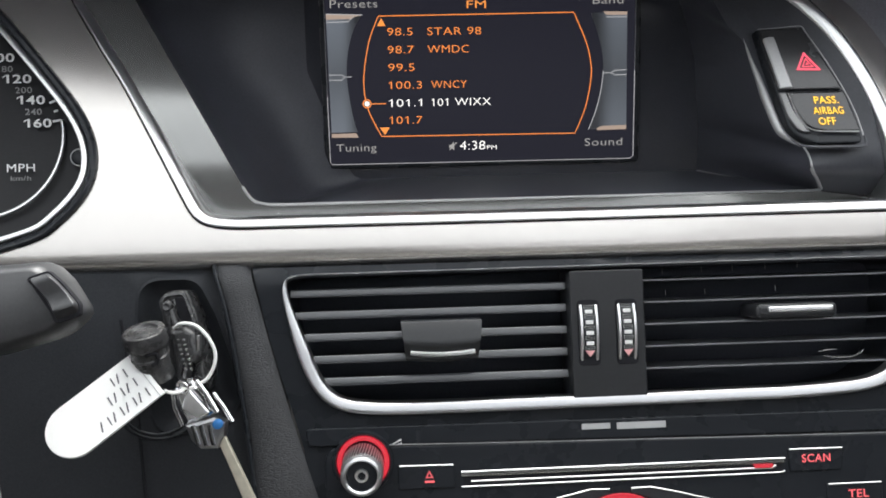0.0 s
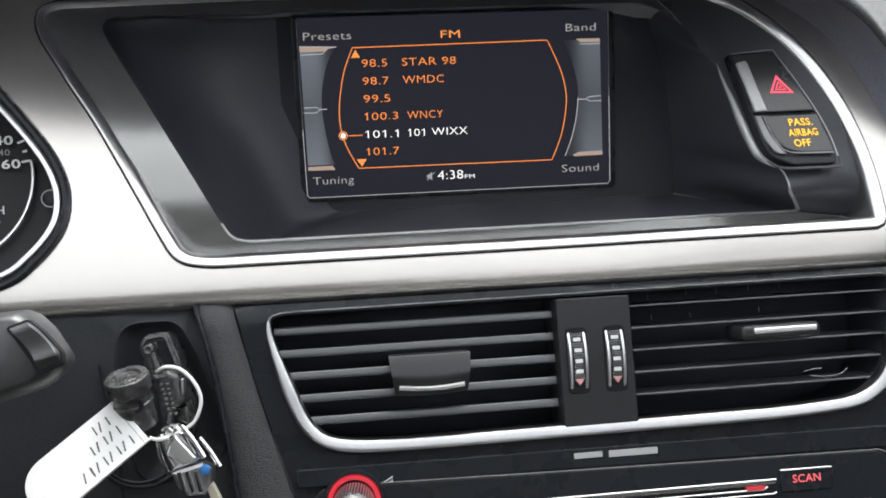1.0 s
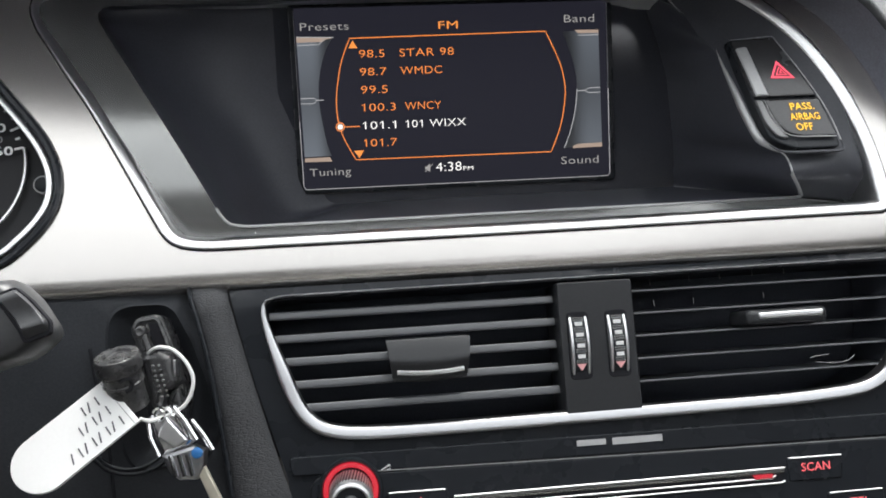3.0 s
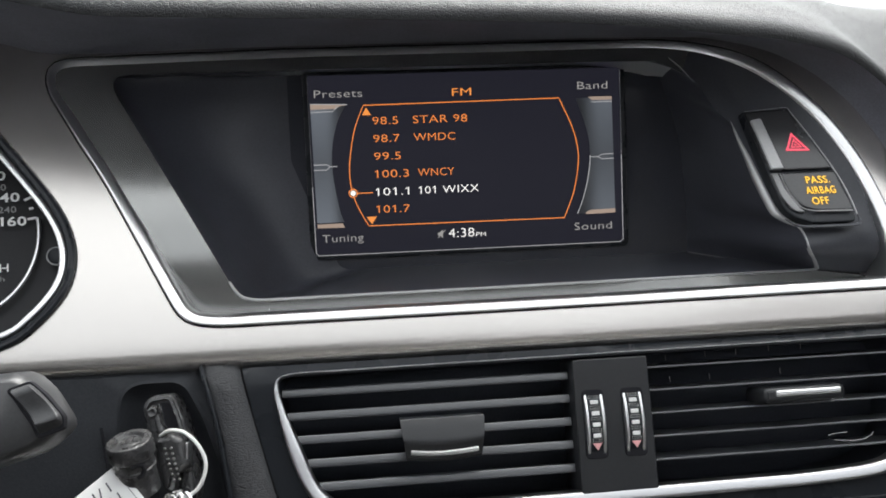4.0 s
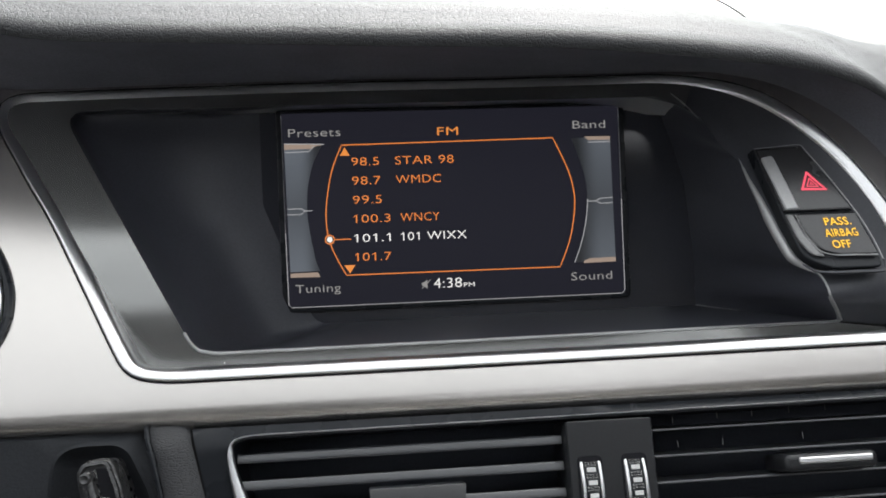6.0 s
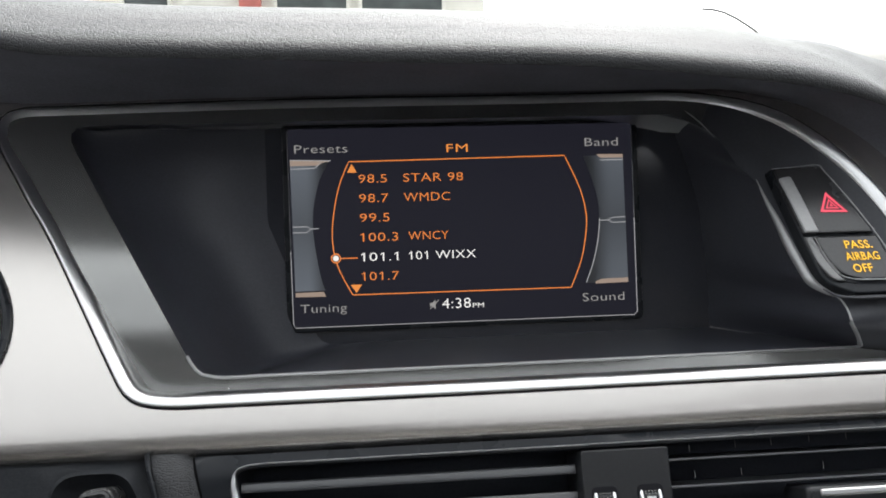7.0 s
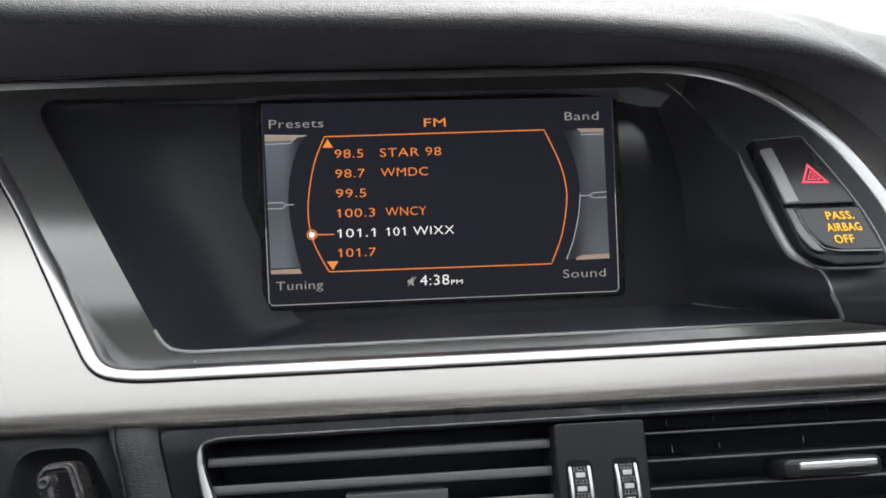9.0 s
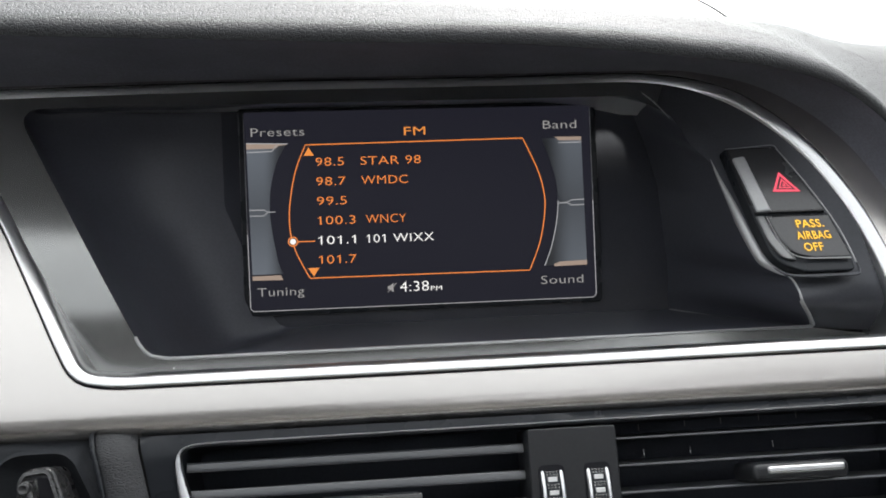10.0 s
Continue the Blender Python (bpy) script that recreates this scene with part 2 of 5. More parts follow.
def even(path, n, closed=True):
    """n points at even steps along the line."""
    pts = [Vector(p) for p in path] + ([Vector(path[0])] if closed else [])
    run = [0.0]
    for a, b in zip(pts, pts[1:]):
        run.append(run[-1] + (b - a).length)
    out, i = [], 0
    for k in range(n):
        s = run[-1] * k / (n if closed else n - 1)
        while i < len(run) - 2 and run[i + 1] < s:
            i += 1
        f = (s - run[i]) / max(run[i + 1] - run[i], 1e-9)
        out.append(tuple(pts[i].lerp(pts[i + 1], min(f, 1.0))))
    return out


def loft(loops, closed=True, cap_first=False, cap_last=False, bm=None):
    """Skin over loops of equally many points (millimetres)."""
    bm = bm or bmesh.new()
    rows = [[bm.verts.new(Vector(p) * MM) for p in lp] for lp in loops]
    k = len(rows[0])
    for a, b in zip(rows, rows[1:]):
        for i in range(k if closed else k - 1):
            j = (i + 1) % k
            bm.faces.new((a[i], a[j], b[j], b[i]))
    if cap_first:
        bm.faces.new(rows[0][::-1])
    if cap_last:
        bm.faces.new(rows[-1])
    return bm


def level(path, d):
    return [(p[0], p[1], d(p) if callable(d) else d) for p in path]


def band(path, profile, bm=None, height=None):
    """A moulding along a closed outline; profile: (inwards, out of the panel) pairs."""
    lift = height or (lambda p: 0.0)
    return loft([[(*q, d + lift(q)) for q in (inset(path, o) if o else path)] for o, d in profile], bm=bm)


def slab(path, low, high, bevel=0.6, bm=None, steps=3, flat=True):
    """A plate with a rounded upper edge."""
    loops = [level(path, low), level(path, high - bevel)]
    for i in range(1, steps + 1):
        a = math.pi / 2 * i / steps
        loops.append(level(inset(path, bevel * (1 - math.cos(a))), high - bevel + bevel * math.sin(a)))
    if flat:
        loops.append(level(inset(path, bevel + 0.03), high))
    return loft(loops, cap_first=True, cap_last=True, bm=bm)


def box(x0, x1, y0, y1, z0, z1, r=1.0, bevel=0.5, bm=None, n=4):
    return slab(rounded([(x0, y0, r), (x1, y0, r), (x1, y1, r), (x0, y1, r)], n), z0, z1, bevel, bm)


def tube(pts, radius, sides=10, bm=None, cap=True, closed=False):
    """A round rod along a 3D line; radius: a number or a function of the way along (0 to 1)."""
    bm = bm or bmesh.new()
    v = [Vector(p) for p in pts]
    loops, up = [], Vector((0.13, 0.31, 0.94)).normalized()
    k = len(v)
    for i, p in enumerate(v):
        d = (v[(i + 1) % k] - v[i - 1]) if closed else (v[min(i + 1, k - 1)] - v[max(i - 1, 0)])
        d.normalize()
        a = up - d * up.dot(d)
        a = a.normalized() if a.length > 1e-3 else d.orthogonal().normalized()
        up, b = a, d.cross(a)
        r = radius(i / max(k - 1, 1)) if callable(radius) else radius
        loops.append([tuple(p + (a * math.cos(t) + b * math.sin(t)) * r) for t in (2 * math.pi * s / sides for s in range(sides))])
    if closed:
        loops.append(loops[0])
    return loft(loops, cap_first=cap and not closed, cap_last=cap and not closed, bm=bm)


def turned(profile, m, sides=32, bm=None, cap=True):
    """A turned piece about its own z; profile: (radius, z). m: its matrix in the panel's millimetres."""
    loops = [[tuple(m @ Vector((r * math.cos(t), r * math.sin(t), z))) for t in (2 * math.pi * s / sides for s in range(sides))]
             for r, z in profile]
    return loft(loops, cap_first=cap, cap_last=cap, bm=bm)


def strip(pts, width, d, bm=None, closed=False):
    """A flat line of that width on the panel, 0.15 thick."""
    v, k = [Vector(p[:2]) for p in pts], len(pts)
    a, b = [], []
    for i, p in enumerate(v):
        t = (v[(i + 1) % k] - v[i - 1]) if closed else (v[min(i + 1, k - 1)] - v[max(i - 1, 0)])
        nrm = Vector((-t.y, t.x)).normalized() * width / 2
        a.append((*(p + nrm), d))
        b.append((*(p - nrm), d))
    lo = [(x, y, z - 0.15) for x, y, z in a], [(x, y, z - 0.15) for x, y, z in b]
    loops = [lo[0], a, b, lo[1]]
    if closed:
        loops = [lp + [lp[0]] for lp in loops]
    return loft(loops, closed=False, bm=bm)


def plate(path, d, thick=0.15, bm=None):
    return loft([level(path, d - thick), level(path, d)], cap_first=True, cap_last=True, bm=bm)


def inside(p, path):
    x, y, hit = p[0], p[1], False
    for i in range(len(path)):
        (x1, y1), (x2, y2) = path[i - 1], path[i]
        if (y1 > y) != (y2 > y) and x < (x2 - x1) * (y - y1) / (y2 - y1) + x1:
            hit = not hit
    return hit


def sheet(outer, holes, height, step=6.0, thick=2.5):
    """A bent sheet with holes, with thickness at all its edges. height: function of (x, y)."""
    from mathutils.geometry import delaunay_2d_cdt
    verts, edges = [], []
    for path in (outer, *holes):
        base = len(verts)
        verts += [Vector(p[:2]) for p in path]
        edges += [(base + i, base + (i + 1) % len(path)) for i in range(len(path))]
    xs, ys = [p[0] for p in outer], [p[1] for p in outer]
    x = min(xs) + step / 2
    rims = [Vector(p[:2]) for path in (outer, *holes) for p in path]
    while x < max(xs):
        y = min(ys) + step / 2
        while y < max(ys):
            if inside((x, y), outer) and not any(inside((x, y), h) for h in holes):
                if min((Vector((x, y)) - r).length_squared for r in rims) > (step * 0.4) ** 2:
                    verts.append(Vector((x, y)))
            y += step
        x += step
    v, e, fs, *_ = delaunay_2d_cdt(verts, edges, [], 0, 1e-4)
    bm = bmesh.new()
    bv = [bm.verts.new((p.x * MM, p.y * MM, height(p.x, p.y) * MM)) for p in v]
    for f3 in fs:
        c = sum((v[i] for i in f3), Vector((0, 0))) / 3
        if inside(c, outer) and not any(inside(c, h) for h in holes):
            bm.faces.new([bv[i] for i in f3])
    bmesh.ops.delete(bm, geom=[q for q in bm.verts if not q.link_faces], context="VERTS")
    rim = [q for q in bm.edges if q.is_boundary]
    res = bmesh.ops.extrude_edge_only(bm, edges=rim)
    for g in res["geom"]:
        if isinstance(g, bmesh.types.BMVert):
            g.co.z -= thick * MM
    return bm


def glyph(c, bold):
    """Outline of one character of the built-in font: points, faces, advance."""
    def shape(t):
        cu = bpy.data.curves.new("writing", "FONT")
        cu.body, cu.size, cu.offset, cu.resolution_u = t, 1.0, bold, 3
        ob = bpy.data.objects.new("writing", cu)
        me = bpy.data.meshes.new_from_object(ob)
        bpy.data.objects.remove(ob)
        bpy.data.curves.remove(cu)
        pts, faces = [tuple(v.co[:2]) for v in me.vertices], [tuple(f.vertices) for f in me.polygons]
        bpy.data.meshes.remove(me)
        return pts, faces
    if (c, bold) not in _glyphs:
        def reach(t):
            pts = shape(t)[0]
            return max(q[0] for q in pts) - min(q[0] for q in pts)
        step = reach("H" + c + "H") - reach("HH")
        if c == "1":
            # a one with a flag, as wide as the other figures
            step = reach("H0H") - reach("HH")
            stem, top = reach("I"), max(q[1] for q in shape("H")[0])
            x0 = step * 0.46
            pts = [(x0, 0), (x0 + stem, 0), (x0 + stem, top), (x0 + stem * 0.25, top), (x0 - stem * 1.5, top * 0.80), (x0 - stem * 1.5, top * 0.80 - stem * 0.95), (x0, top * 0.85)]
            faces = [(0, 1, 2, 3, 6), (3, 4, 5, 6)]
        else:
            pts, faces = shape(c) if c != " " else ([], [])
        _glyphs[(c, bold)] = pts, faces, step
    return _glyphs[(c, bold)]


_glyphs = {}


def letters(string, x, y, cap, width=None, d=0.0, turn=0.0, bold=0.0, bm=None, gap=0.03):
    """Writing with its left end and baseline at (x, y), capitals of that height, fitted to width."""
    sy = cap / max(q[1] for q in glyph("H", bold)[0])
    pen, out = 0.0, []
    for c in string:
        pts, faces, step = glyph(c, bold)
        out.append(([(px + pen, py) for px, py in pts], faces))
        pen += step + gap
    flat = [q for pts, faces in out for q in pts]
    lo, hi = min(q[0] for q in flat), max(q[0] for q in flat)
    sx = width / (hi - lo) if width else sy
    bm = bm or bmesh.new()
    ca, sa = math.cos(radians(turn)), math.sin(radians(turn))
    for pts, faces in out:
        made = []
        for qx, qy in pts:
            px, py = (qx - lo) * sx, qy * sy
            made.append(bm.verts.new(((x + px * ca - py * sa) * MM, (y + px * sa + py * ca) * MM, d * MM)))
        for f in faces:
            bm.faces.new([made[i] for i in f])
    return bm


def words(string, x, width, bold=0.0, gap=0.03):
    """Splits writing fitted to that width into its words: (word, left end, width)."""
    pen, spans = 0.0, []
    for c in string:
        pts, faces, step = glyph(c, bold)
        if not pts:
            spans.append(None)
        else:
            lo, hi = pen + min(q[0] for q in pts), pen + max(q[0] for q in pts)
            if spans and spans[-1]:
                spans[-1] = (spans[-1][0] + c, spans[-1][1], hi)
            else:
                spans.append((c, lo, hi))
        pen += step + gap
    spans = [q for q in spans if q]
    lo, k = spans[0][1], width / (spans[-1][2] - spans[0][1])
    return [(w, x + (a - lo) * k, (b - a) * k) for w, a, b in spans]


# ---------------------------------------------------------------- outlines of the dashboard face (millimetres)
MID = 39.4   # the console's middle line
SIGHT = Vector((-48.0, -86.0, 305.0))   # where the driver's eye meets the plan of the face


def eased(a, b, x):
    t = min(1.0, max(0.0, (x - a) / (b - a)))
    return t * t * (3 - 2 * t)


def drop(x, y):
    """How far the face falls back above its fold; less on the side of the switches."""
    u = 10.0 * math.log1p(math.exp((y + 62.0) / 10.0))
    return (0.42 * u + 0.0006 * u * u) * (1 - 0.45 * eased(30, 115, x))


def lay(x, y, z=0.0):
    """From the flat plan of the face to its place on the leaning, bent face."""
    p = Vector((x, y, z))
    return SIGHT + (p - SIGHT) * ((SIGHT.z - z + drop(x, y)) / (SIGHT.z - z))


def laid(bm):
    """Lays a piece drawn on the flat plan onto the leaning face."""
    for v in bm.verts:
        v.co = lay(*(v.co / MM)) * MM
    return bm


RING = (curve_through([(-158.7, 41.5), (-130, 42.0), (-100, 42.5), (-70, 42.9), (-40, 43.0), (0, 43.0), (40, 43.2), (60, 43.4), (71, 43.2), (80.5, 42.5), (91.3, 41.0), (102, 38.4),
                       (112.4, 34.3), (122.6, 27.6), (132.2, 19.2), (140.4, 10.2), (148.4, -1.6), (154.4, -12.6), (159.0, -23.8), (162.4, -34.5), (164.6, -44), (165.4, -49)], 6)
        + rounded([(165.4, -49, 0), (167.4, -62.2, 9), (150, -62.2, 0)], 8)[1:-1]
        + [(x, -62.2 - 0.4 * min(1.0, (150 - x) / 160)) for x in range(140, -90, -12)]
        + curve_through([(-94, -62.6), (-104, -62.6), (-111, -62.2), (-118, -60.8), (-122.6, -57.6), (-126.4, -51), (-136.2, -30.4), (-145.6, -10.8), (-150.6, -1.2), (-156.2, 8.4), (-163, 21.0),
                         (-166.2, 27.0), (-167.8, 33), (-166.8, 38), (-163.6, 40.6)], 5))
RING = even(RING, 260)
CLUSTER = even(curve_through([(-197, 22), (-184.6, 6.8), (-169.9, -13.2), (-163.9, -25.5), (-162.8, -36), (-166, -45.4), (-175, -55.6), (-187, -63.2),
                              (-220, -70), (-255, -64), (-280, -42), (-282, -5), (-262, 30), (-235, 44), (-212, 36)], 8, True), 120)
CLUSTER_OUT = inset(CLUSTER, -3.8)
VENTS = even([(-78, -81.4), (158, -80.8)]
             + curve_through([(163, -80.9), (167.6, -82.6), (169.6, -87), (169.8, -93), (168, -111), (163.4, -123), (155, -131), (144, -135), (124, -136.6)], 6)
             + [(x, -137.2 - 0.005 * (76 - x)) for x in range(110, -30, -14)]
             + curve_through([(-36, -137.6), (-53, -137.2), (-66, -135.4), (-74, -131.0), (-80.0, -122.6), (-85.4, -107.3), (-88.9, -92), (-89.0, -85.8), (-87.2, -82.8), (-83, -81.6)], 6), 440)


def fascia_top():
    """Upper edge of the silver fascia, from its right end to its left end."""
    return curve_through([(330, -64), (240, -61), (202, -54), (185, -43), (176.5, -30), (169.8, -16), (162.6, -1.5), (154.4, 10.8), (145.4, 21.0), (134, 30.2), (119, 38.2), (100, 43.2), (80, 45.0), (0, 44.8),
                          (-100, 44.4), (-160, 43.6), (-183, 48), (-215, 58), (-260, 64), (-330, 60)], 6)


def fascia_height(x, y):
    """The silver face bulges a little and rolls under along its lower edge."""
    h = 0.0
    if y < -71:
        h -= 0.03 * (-71 - y) ** 2
    if y < -74.5:
        h -= 0.06 * (-74.5 - y) ** 3
    if y < -60:
        h -= 0.001 * (-60 - y) ** 2
    if x > 150:
        h -= 0.0012 * (x - 150) ** 2
    if x < -170:
        h += 0.0006 * (x + 170) ** 2
    return h


fascia_outer = [(x, -78.6) for x in range(-330, 330, 12)] + fascia_top()
structure("fascia", sheet(fascia_outer, [inset(RING, -0.9), inset(CLUSTER_OUT, -0.3)], fascia_height, 3.0, 8.0),
          SILVER, "satin silver painted trim panel across the dashboard", "dashboard trim", 35, fascia_height, True)

# padded hood: dark front face, a rounded lip and a leather top that runs back to the windscreen
lip = curve_through([(330, -60), (250, -46), (200, -25), (170, -3), (158, 11), (152.4, 19.0), (141.5, 28.8), (130.8, 34.0), (113, 38.9), (94, 41.4), (72, 44.2), (44, 47.3),
                     (30, 48.8), (5, 51.0), (-15, 52.6), (-50, 55.4), (-80, 57.0), (-130, 58.8), (-150, 60.0), (-167, 63.0), (-190, 68.4), (-230, 77.4), (-270, 79.4), (-330, 73.4)], 6)
crest = curve_through([(330, -5), (260, 8), (215, 18), (185, 27), (168, 34.5), (153, 40), (128, 46.6), (106, 50.4), (74, 54.2), (31, 56.5), (-13, 59),
                       (-90, 61), (-139, 63), (-167, 67.5), (-190, 73), (-230, 82), (-270, 84), (-330, 78)], 6)
N_PAD = 170
low_line = even(fascia_top(), N_PAD, False)
lip_line = even(lip, N_PAD, False)
crest_line = even(crest, N_PAD, False)


def lip_out(x):
    """The hood juts out over the display and draws back beside the switches."""
    return 12.0 + 11.0 * eased(-80, 70, x) - 17.0 * eased(92, 155, x) + 4.0 * eased(-50, -130, x)


def crest_out(x):
    return 8.0 - (0.0 if x < 90 else 0.0032 * (x - 90) ** 2 if x < 170 else 20.5 + 0.25 * (x - 170))


def pad_row(rise, out):
    """A line along the pad: near its lip it keeps to the lip, further up to the crest."""
    far = eased(4, 34, rise)
    up = rise * (1.0 if rise < 12 else 1.09)
    row = []
    for p, c in zip(lip_line, crest_line):
        k = 1 + (17.0 * eased(92, 155, p[0]) - 4.0 * eased(-50, -130, p[0])) / (SIGHT.z - 20.0)
        a = Vector((SIGHT.x + (p[0] - SIGHT.x) * k, SIGHT.y + (p[1] - SIGHT.y) * k - 1.8 + up, lip_out(p[0]) + out))
        lift = up * (1 + 0.008 * min(120.0, max(0.0, c[0] - 125)) if up > 3 else 1.0)
        b = Vector((c[0] + max(0.0, c[0] - 90) * 0.003 * up, c[1] - 1.8 + lift, crest_out(c[0]) + out))
        row.append(tuple(a.lerp(b, far)))
    return row


low_row = [tuple(lay(p[0], p[1] + 0.2, fascia_height(*p[:2]) - 1.5)) for p in low_line]
edge_row = pad_row(-2.0, -0.6)
front = [low_row] + [[tuple(Vector(a).lerp(Vector(b), k) + Vector((0, 3.0 * math.sin(math.pi * k), 0))) for a, b in zip(low_row, edge_row)] for k in (0.2, 0.4, 0.6, 0.8)] + [edge_row]
structure("hood_front", loft(front, closed=False), HOODBLACK, "dark soft front face of the dashboard hood", "dashboard")
rows = [pad_row(-2.0, -0.5), pad_row(-0.6, 0.7), pad_row(1.6, 1.0), pad_row(4.5, 0.2), pad_row(9, -3.4), pad_row(15, -9), pad_row(22, -17.5), pad_row(29, -28),
        pad_row(34.5, -39), pad_row(39, -52), pad_row(42, -72), pad_row(43, -110), pad_row(45, -190), pad_row(62, -420), pad_row(50, -470), pad_row(20, -870)]
structure("dashboard_pad", loft(rows, closed=False), LEATHER, "black pebbled leather pad over the dashboard", "dashboard", 60)

# the dashboard goes on to both doors
for k, far in ((0, 1045.0), (-1, -795.0)):
    n = "right" if k == 0 else "left"
    ends = [row[k] for row in rows]
    structure("pad_end_" + n, loft([[(p[0] + (far - p[0]) * i / 4, p[1] - 12.0 * (i / 4) ** 2, p[2] - 30.0 * (i / 4) ** 2) for p in ends] for i in range(5)], closed=False), LEATHER, "black leather pad at the end of the dashboard", "dashboard", 60)
    x0, x1 = (331.0, far) if k == 0 else (far, -331.0)
    structure("dash_panel_" + n, box(x0, x1, -300, -20 if k == 0 else 60, -60, -8, 4, 3), BLACK, "black lower panel at the end of the dashboard", "dashboard")

# ---------------------------------------------------------------- display surround
surround = thing("display_surround", "chrome-edged grey plastic surround of the recessed radio display", "display surround", (0, -61, 0))
RING_PROFILE = [(-0.2, -7), (-0.15, 0.3), (-0.02, 0.85), (0.2, 1.15), (0.55, 1.3), (1.1, 1.22), (1.8, 1.0), (2.6, 0.68), (3.2, 0.36), (3.7, -0.05), (4.15, -0.65), (4.55, -1.4), (4.85, -2.3), (5.0, -3.5), (5.05, -24)]


def ring_row(o, d):
    """A line of the chrome strip; along the top it leans further into the recess."""
    return [(*p[:2], d - 0.45 * max(0.0, o - 0.5) * eased(12, 36, q[1]) * (1 - 0.8 * eased(70, 115, q[0]))) for p, q in zip(inset(RING, o), RING)]


part("chrome_ring", laid(loft([ring_row(o, d) for o, d in RING_PROFILE])), CHROME, surround,
     "satin chrome strip round the display recess", 85)
part("dust_speck", turned([(0.05, -0.9), (0.24, -0.85), (0.26, -0.6), (0.1, -0.5)], pose(-89.9, -57.2, 0), 8), PRINT, surround, "tiny pale speck of dust")
part("gap_line", laid(band(RING, [(-2.4, -0.7), (-1.0, -0.6), (-0.95, -0.1), (-0.15, -0.1), (-0.15, -1.8), (-2.4, -1.8)])), DARKLINE, surround)


def switch_depth(x, y):
    """The switch panel leans back more steeply than the face round it."""
    return -14.6 - 0.36 * (y - 4)


# funnel-shaped bezel: its inner edge is the mouth of the recess
MOUTH = [(-147, 35, 6), (-103.4, -46.5, 0), (-101.4, -50.2, 0), (-98.6, -52.6, 0), (-93, -53.9, 0), (128.4, -53.6, 1.5), (127.6, -46, 0), (127.8, -40, 0), (126.4, -35, 0), (122, -31.4, 0), (118.4, -27.3, 0),
         (116.6, -20.5, 0), (114.9, -11, 0), (113.5, -1.5, 0), (112, 7, 0), (110.8, 16, 10), (97, 35, 10)]
mouth = even(rounded(MOUTH, 6), 260)
ring_in = inset(RING, 2.6)


def matched(path, like):
    """For every point of one outline the partner on the other, by even steps between a few paired corners."""
    keys_a = [(-165, 37), (-121, -57), (163, -58), (145, 0), (95, 37)]
    keys_b = [(-146, 34), (-99, -52), (128.4, -53.6), (114.4, -8), (97, 32)]
    def nearest(pts, q):
        return min(range(len(pts)), key=lambda j: (pts[j][0] - q[0]) ** 2 + (pts[j][1] - q[1]) ** 2)
    if area(path) * area(like) < 0:
        path = path[::-1]
    k = len(like)
    ia = [nearest(like, q) for q in keys_a]
    ib = [nearest(path, q) for q in keys_b]
    out = [None] * k
    for s in range(len(ia)):
        a0, a1 = ia[s], ia[(s + 1) % len(ia)]
        b0, b1 = ib[s], ib[(s + 1) % len(ib)]
        if area(like) > 0:
            na, nb = (a1 - a0) % k, (b1 - b0) % len(path)
            for j in range(na + 1):
                f = b0 + nb * j / max(na, 1)
                p, q = path[int(f) % len(path)], path[(int(f) + 1) % len(path)]
                w = f - int(f)
                out[(a0 + j) % k] = (p[0] * (1 - w) + q[0] * w, p[1] * (1 - w) + q[1] * w)
        else:
            na, nb = (a0 - a1) % k, (b0 - b1) % len(path)
            for j in range(na + 1):
                f = b0 - nb * j / max(na, 1)
                p, q = path[math.floor(f) % len(path)], path[(math.floor(f) + 1) % len(path)]
                w = f - math.floor(f)
                out[(a0 - j) % k] = (p[0] * (1 - w) + q[0] * w, p[1] * (1 - w) + q[1] * w)
    return out


mouth = matched(mouth, ring_in)


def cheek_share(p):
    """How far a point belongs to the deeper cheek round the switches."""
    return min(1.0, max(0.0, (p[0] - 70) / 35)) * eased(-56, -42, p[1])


def bezel_low(p):
    """The bezel follows the face above and turns down below, so that its foot lies under the chrome."""
    u = min(1.0, max(0.0, (-4.0 - p[1]) / 46.0))
    return -0.3 - (22.1 * (u ** 3 - 0.5 * u ** 4) + 0.48 * max(0.0, -50.0 - p[1])) * (1 + 0.45 * eased(30, 105, p[0]))


def sunk(x, y, z):
    """A point of the leaning face at a depth, kept on the driver's line of sight."""
    k = (SIGHT.z - z) / SIGHT.z
    return lay(SIGHT.x + (x - SIGHT.x) * k, SIGHT.y + (y - SIGHT.y) * k, z)


def on_bezel(p, z=0.0):
    """A point of the bezel: on the leaning face, or on the deeper cheek round the switches."""
    w = cheek_share(p)
    return tuple(sunk(p[0], p[1], bezel_low(p) + z).lerp(Vector((p[0], p[1], min(-1.5, switch_depth(*p) - 6.0) + z)), w))


def across(f):
    """A line of the bezel, the share f of the way from the chrome to the mouth."""
    row = []
    for a, b in zip(ring_in, mouth):
        w = min(1.0, max(0.0, (a[0] - 95) / 25)) * eased(-59, -32, a[1])
        w = (1 - f) * w * min(1.0, f / 0.14) + f * cheek_share(b)
        q = (a[0] + (b[0] - a[0]) * f, a[1] + (b[1] - a[1]) * f)
        row.append(tuple(sunk(*q, bezel_low(q)).lerp(Vector((*q, min(-1.5, switch_depth(*q) - 6.0))), w)))
    return row


def kept(bm, test):
    """Only those faces whose middle passes the test."""
    bmesh.ops.delete(bm, geom=[f for f in bm.faces if not test(f.calc_center_median())], context="FACES")
    return bm


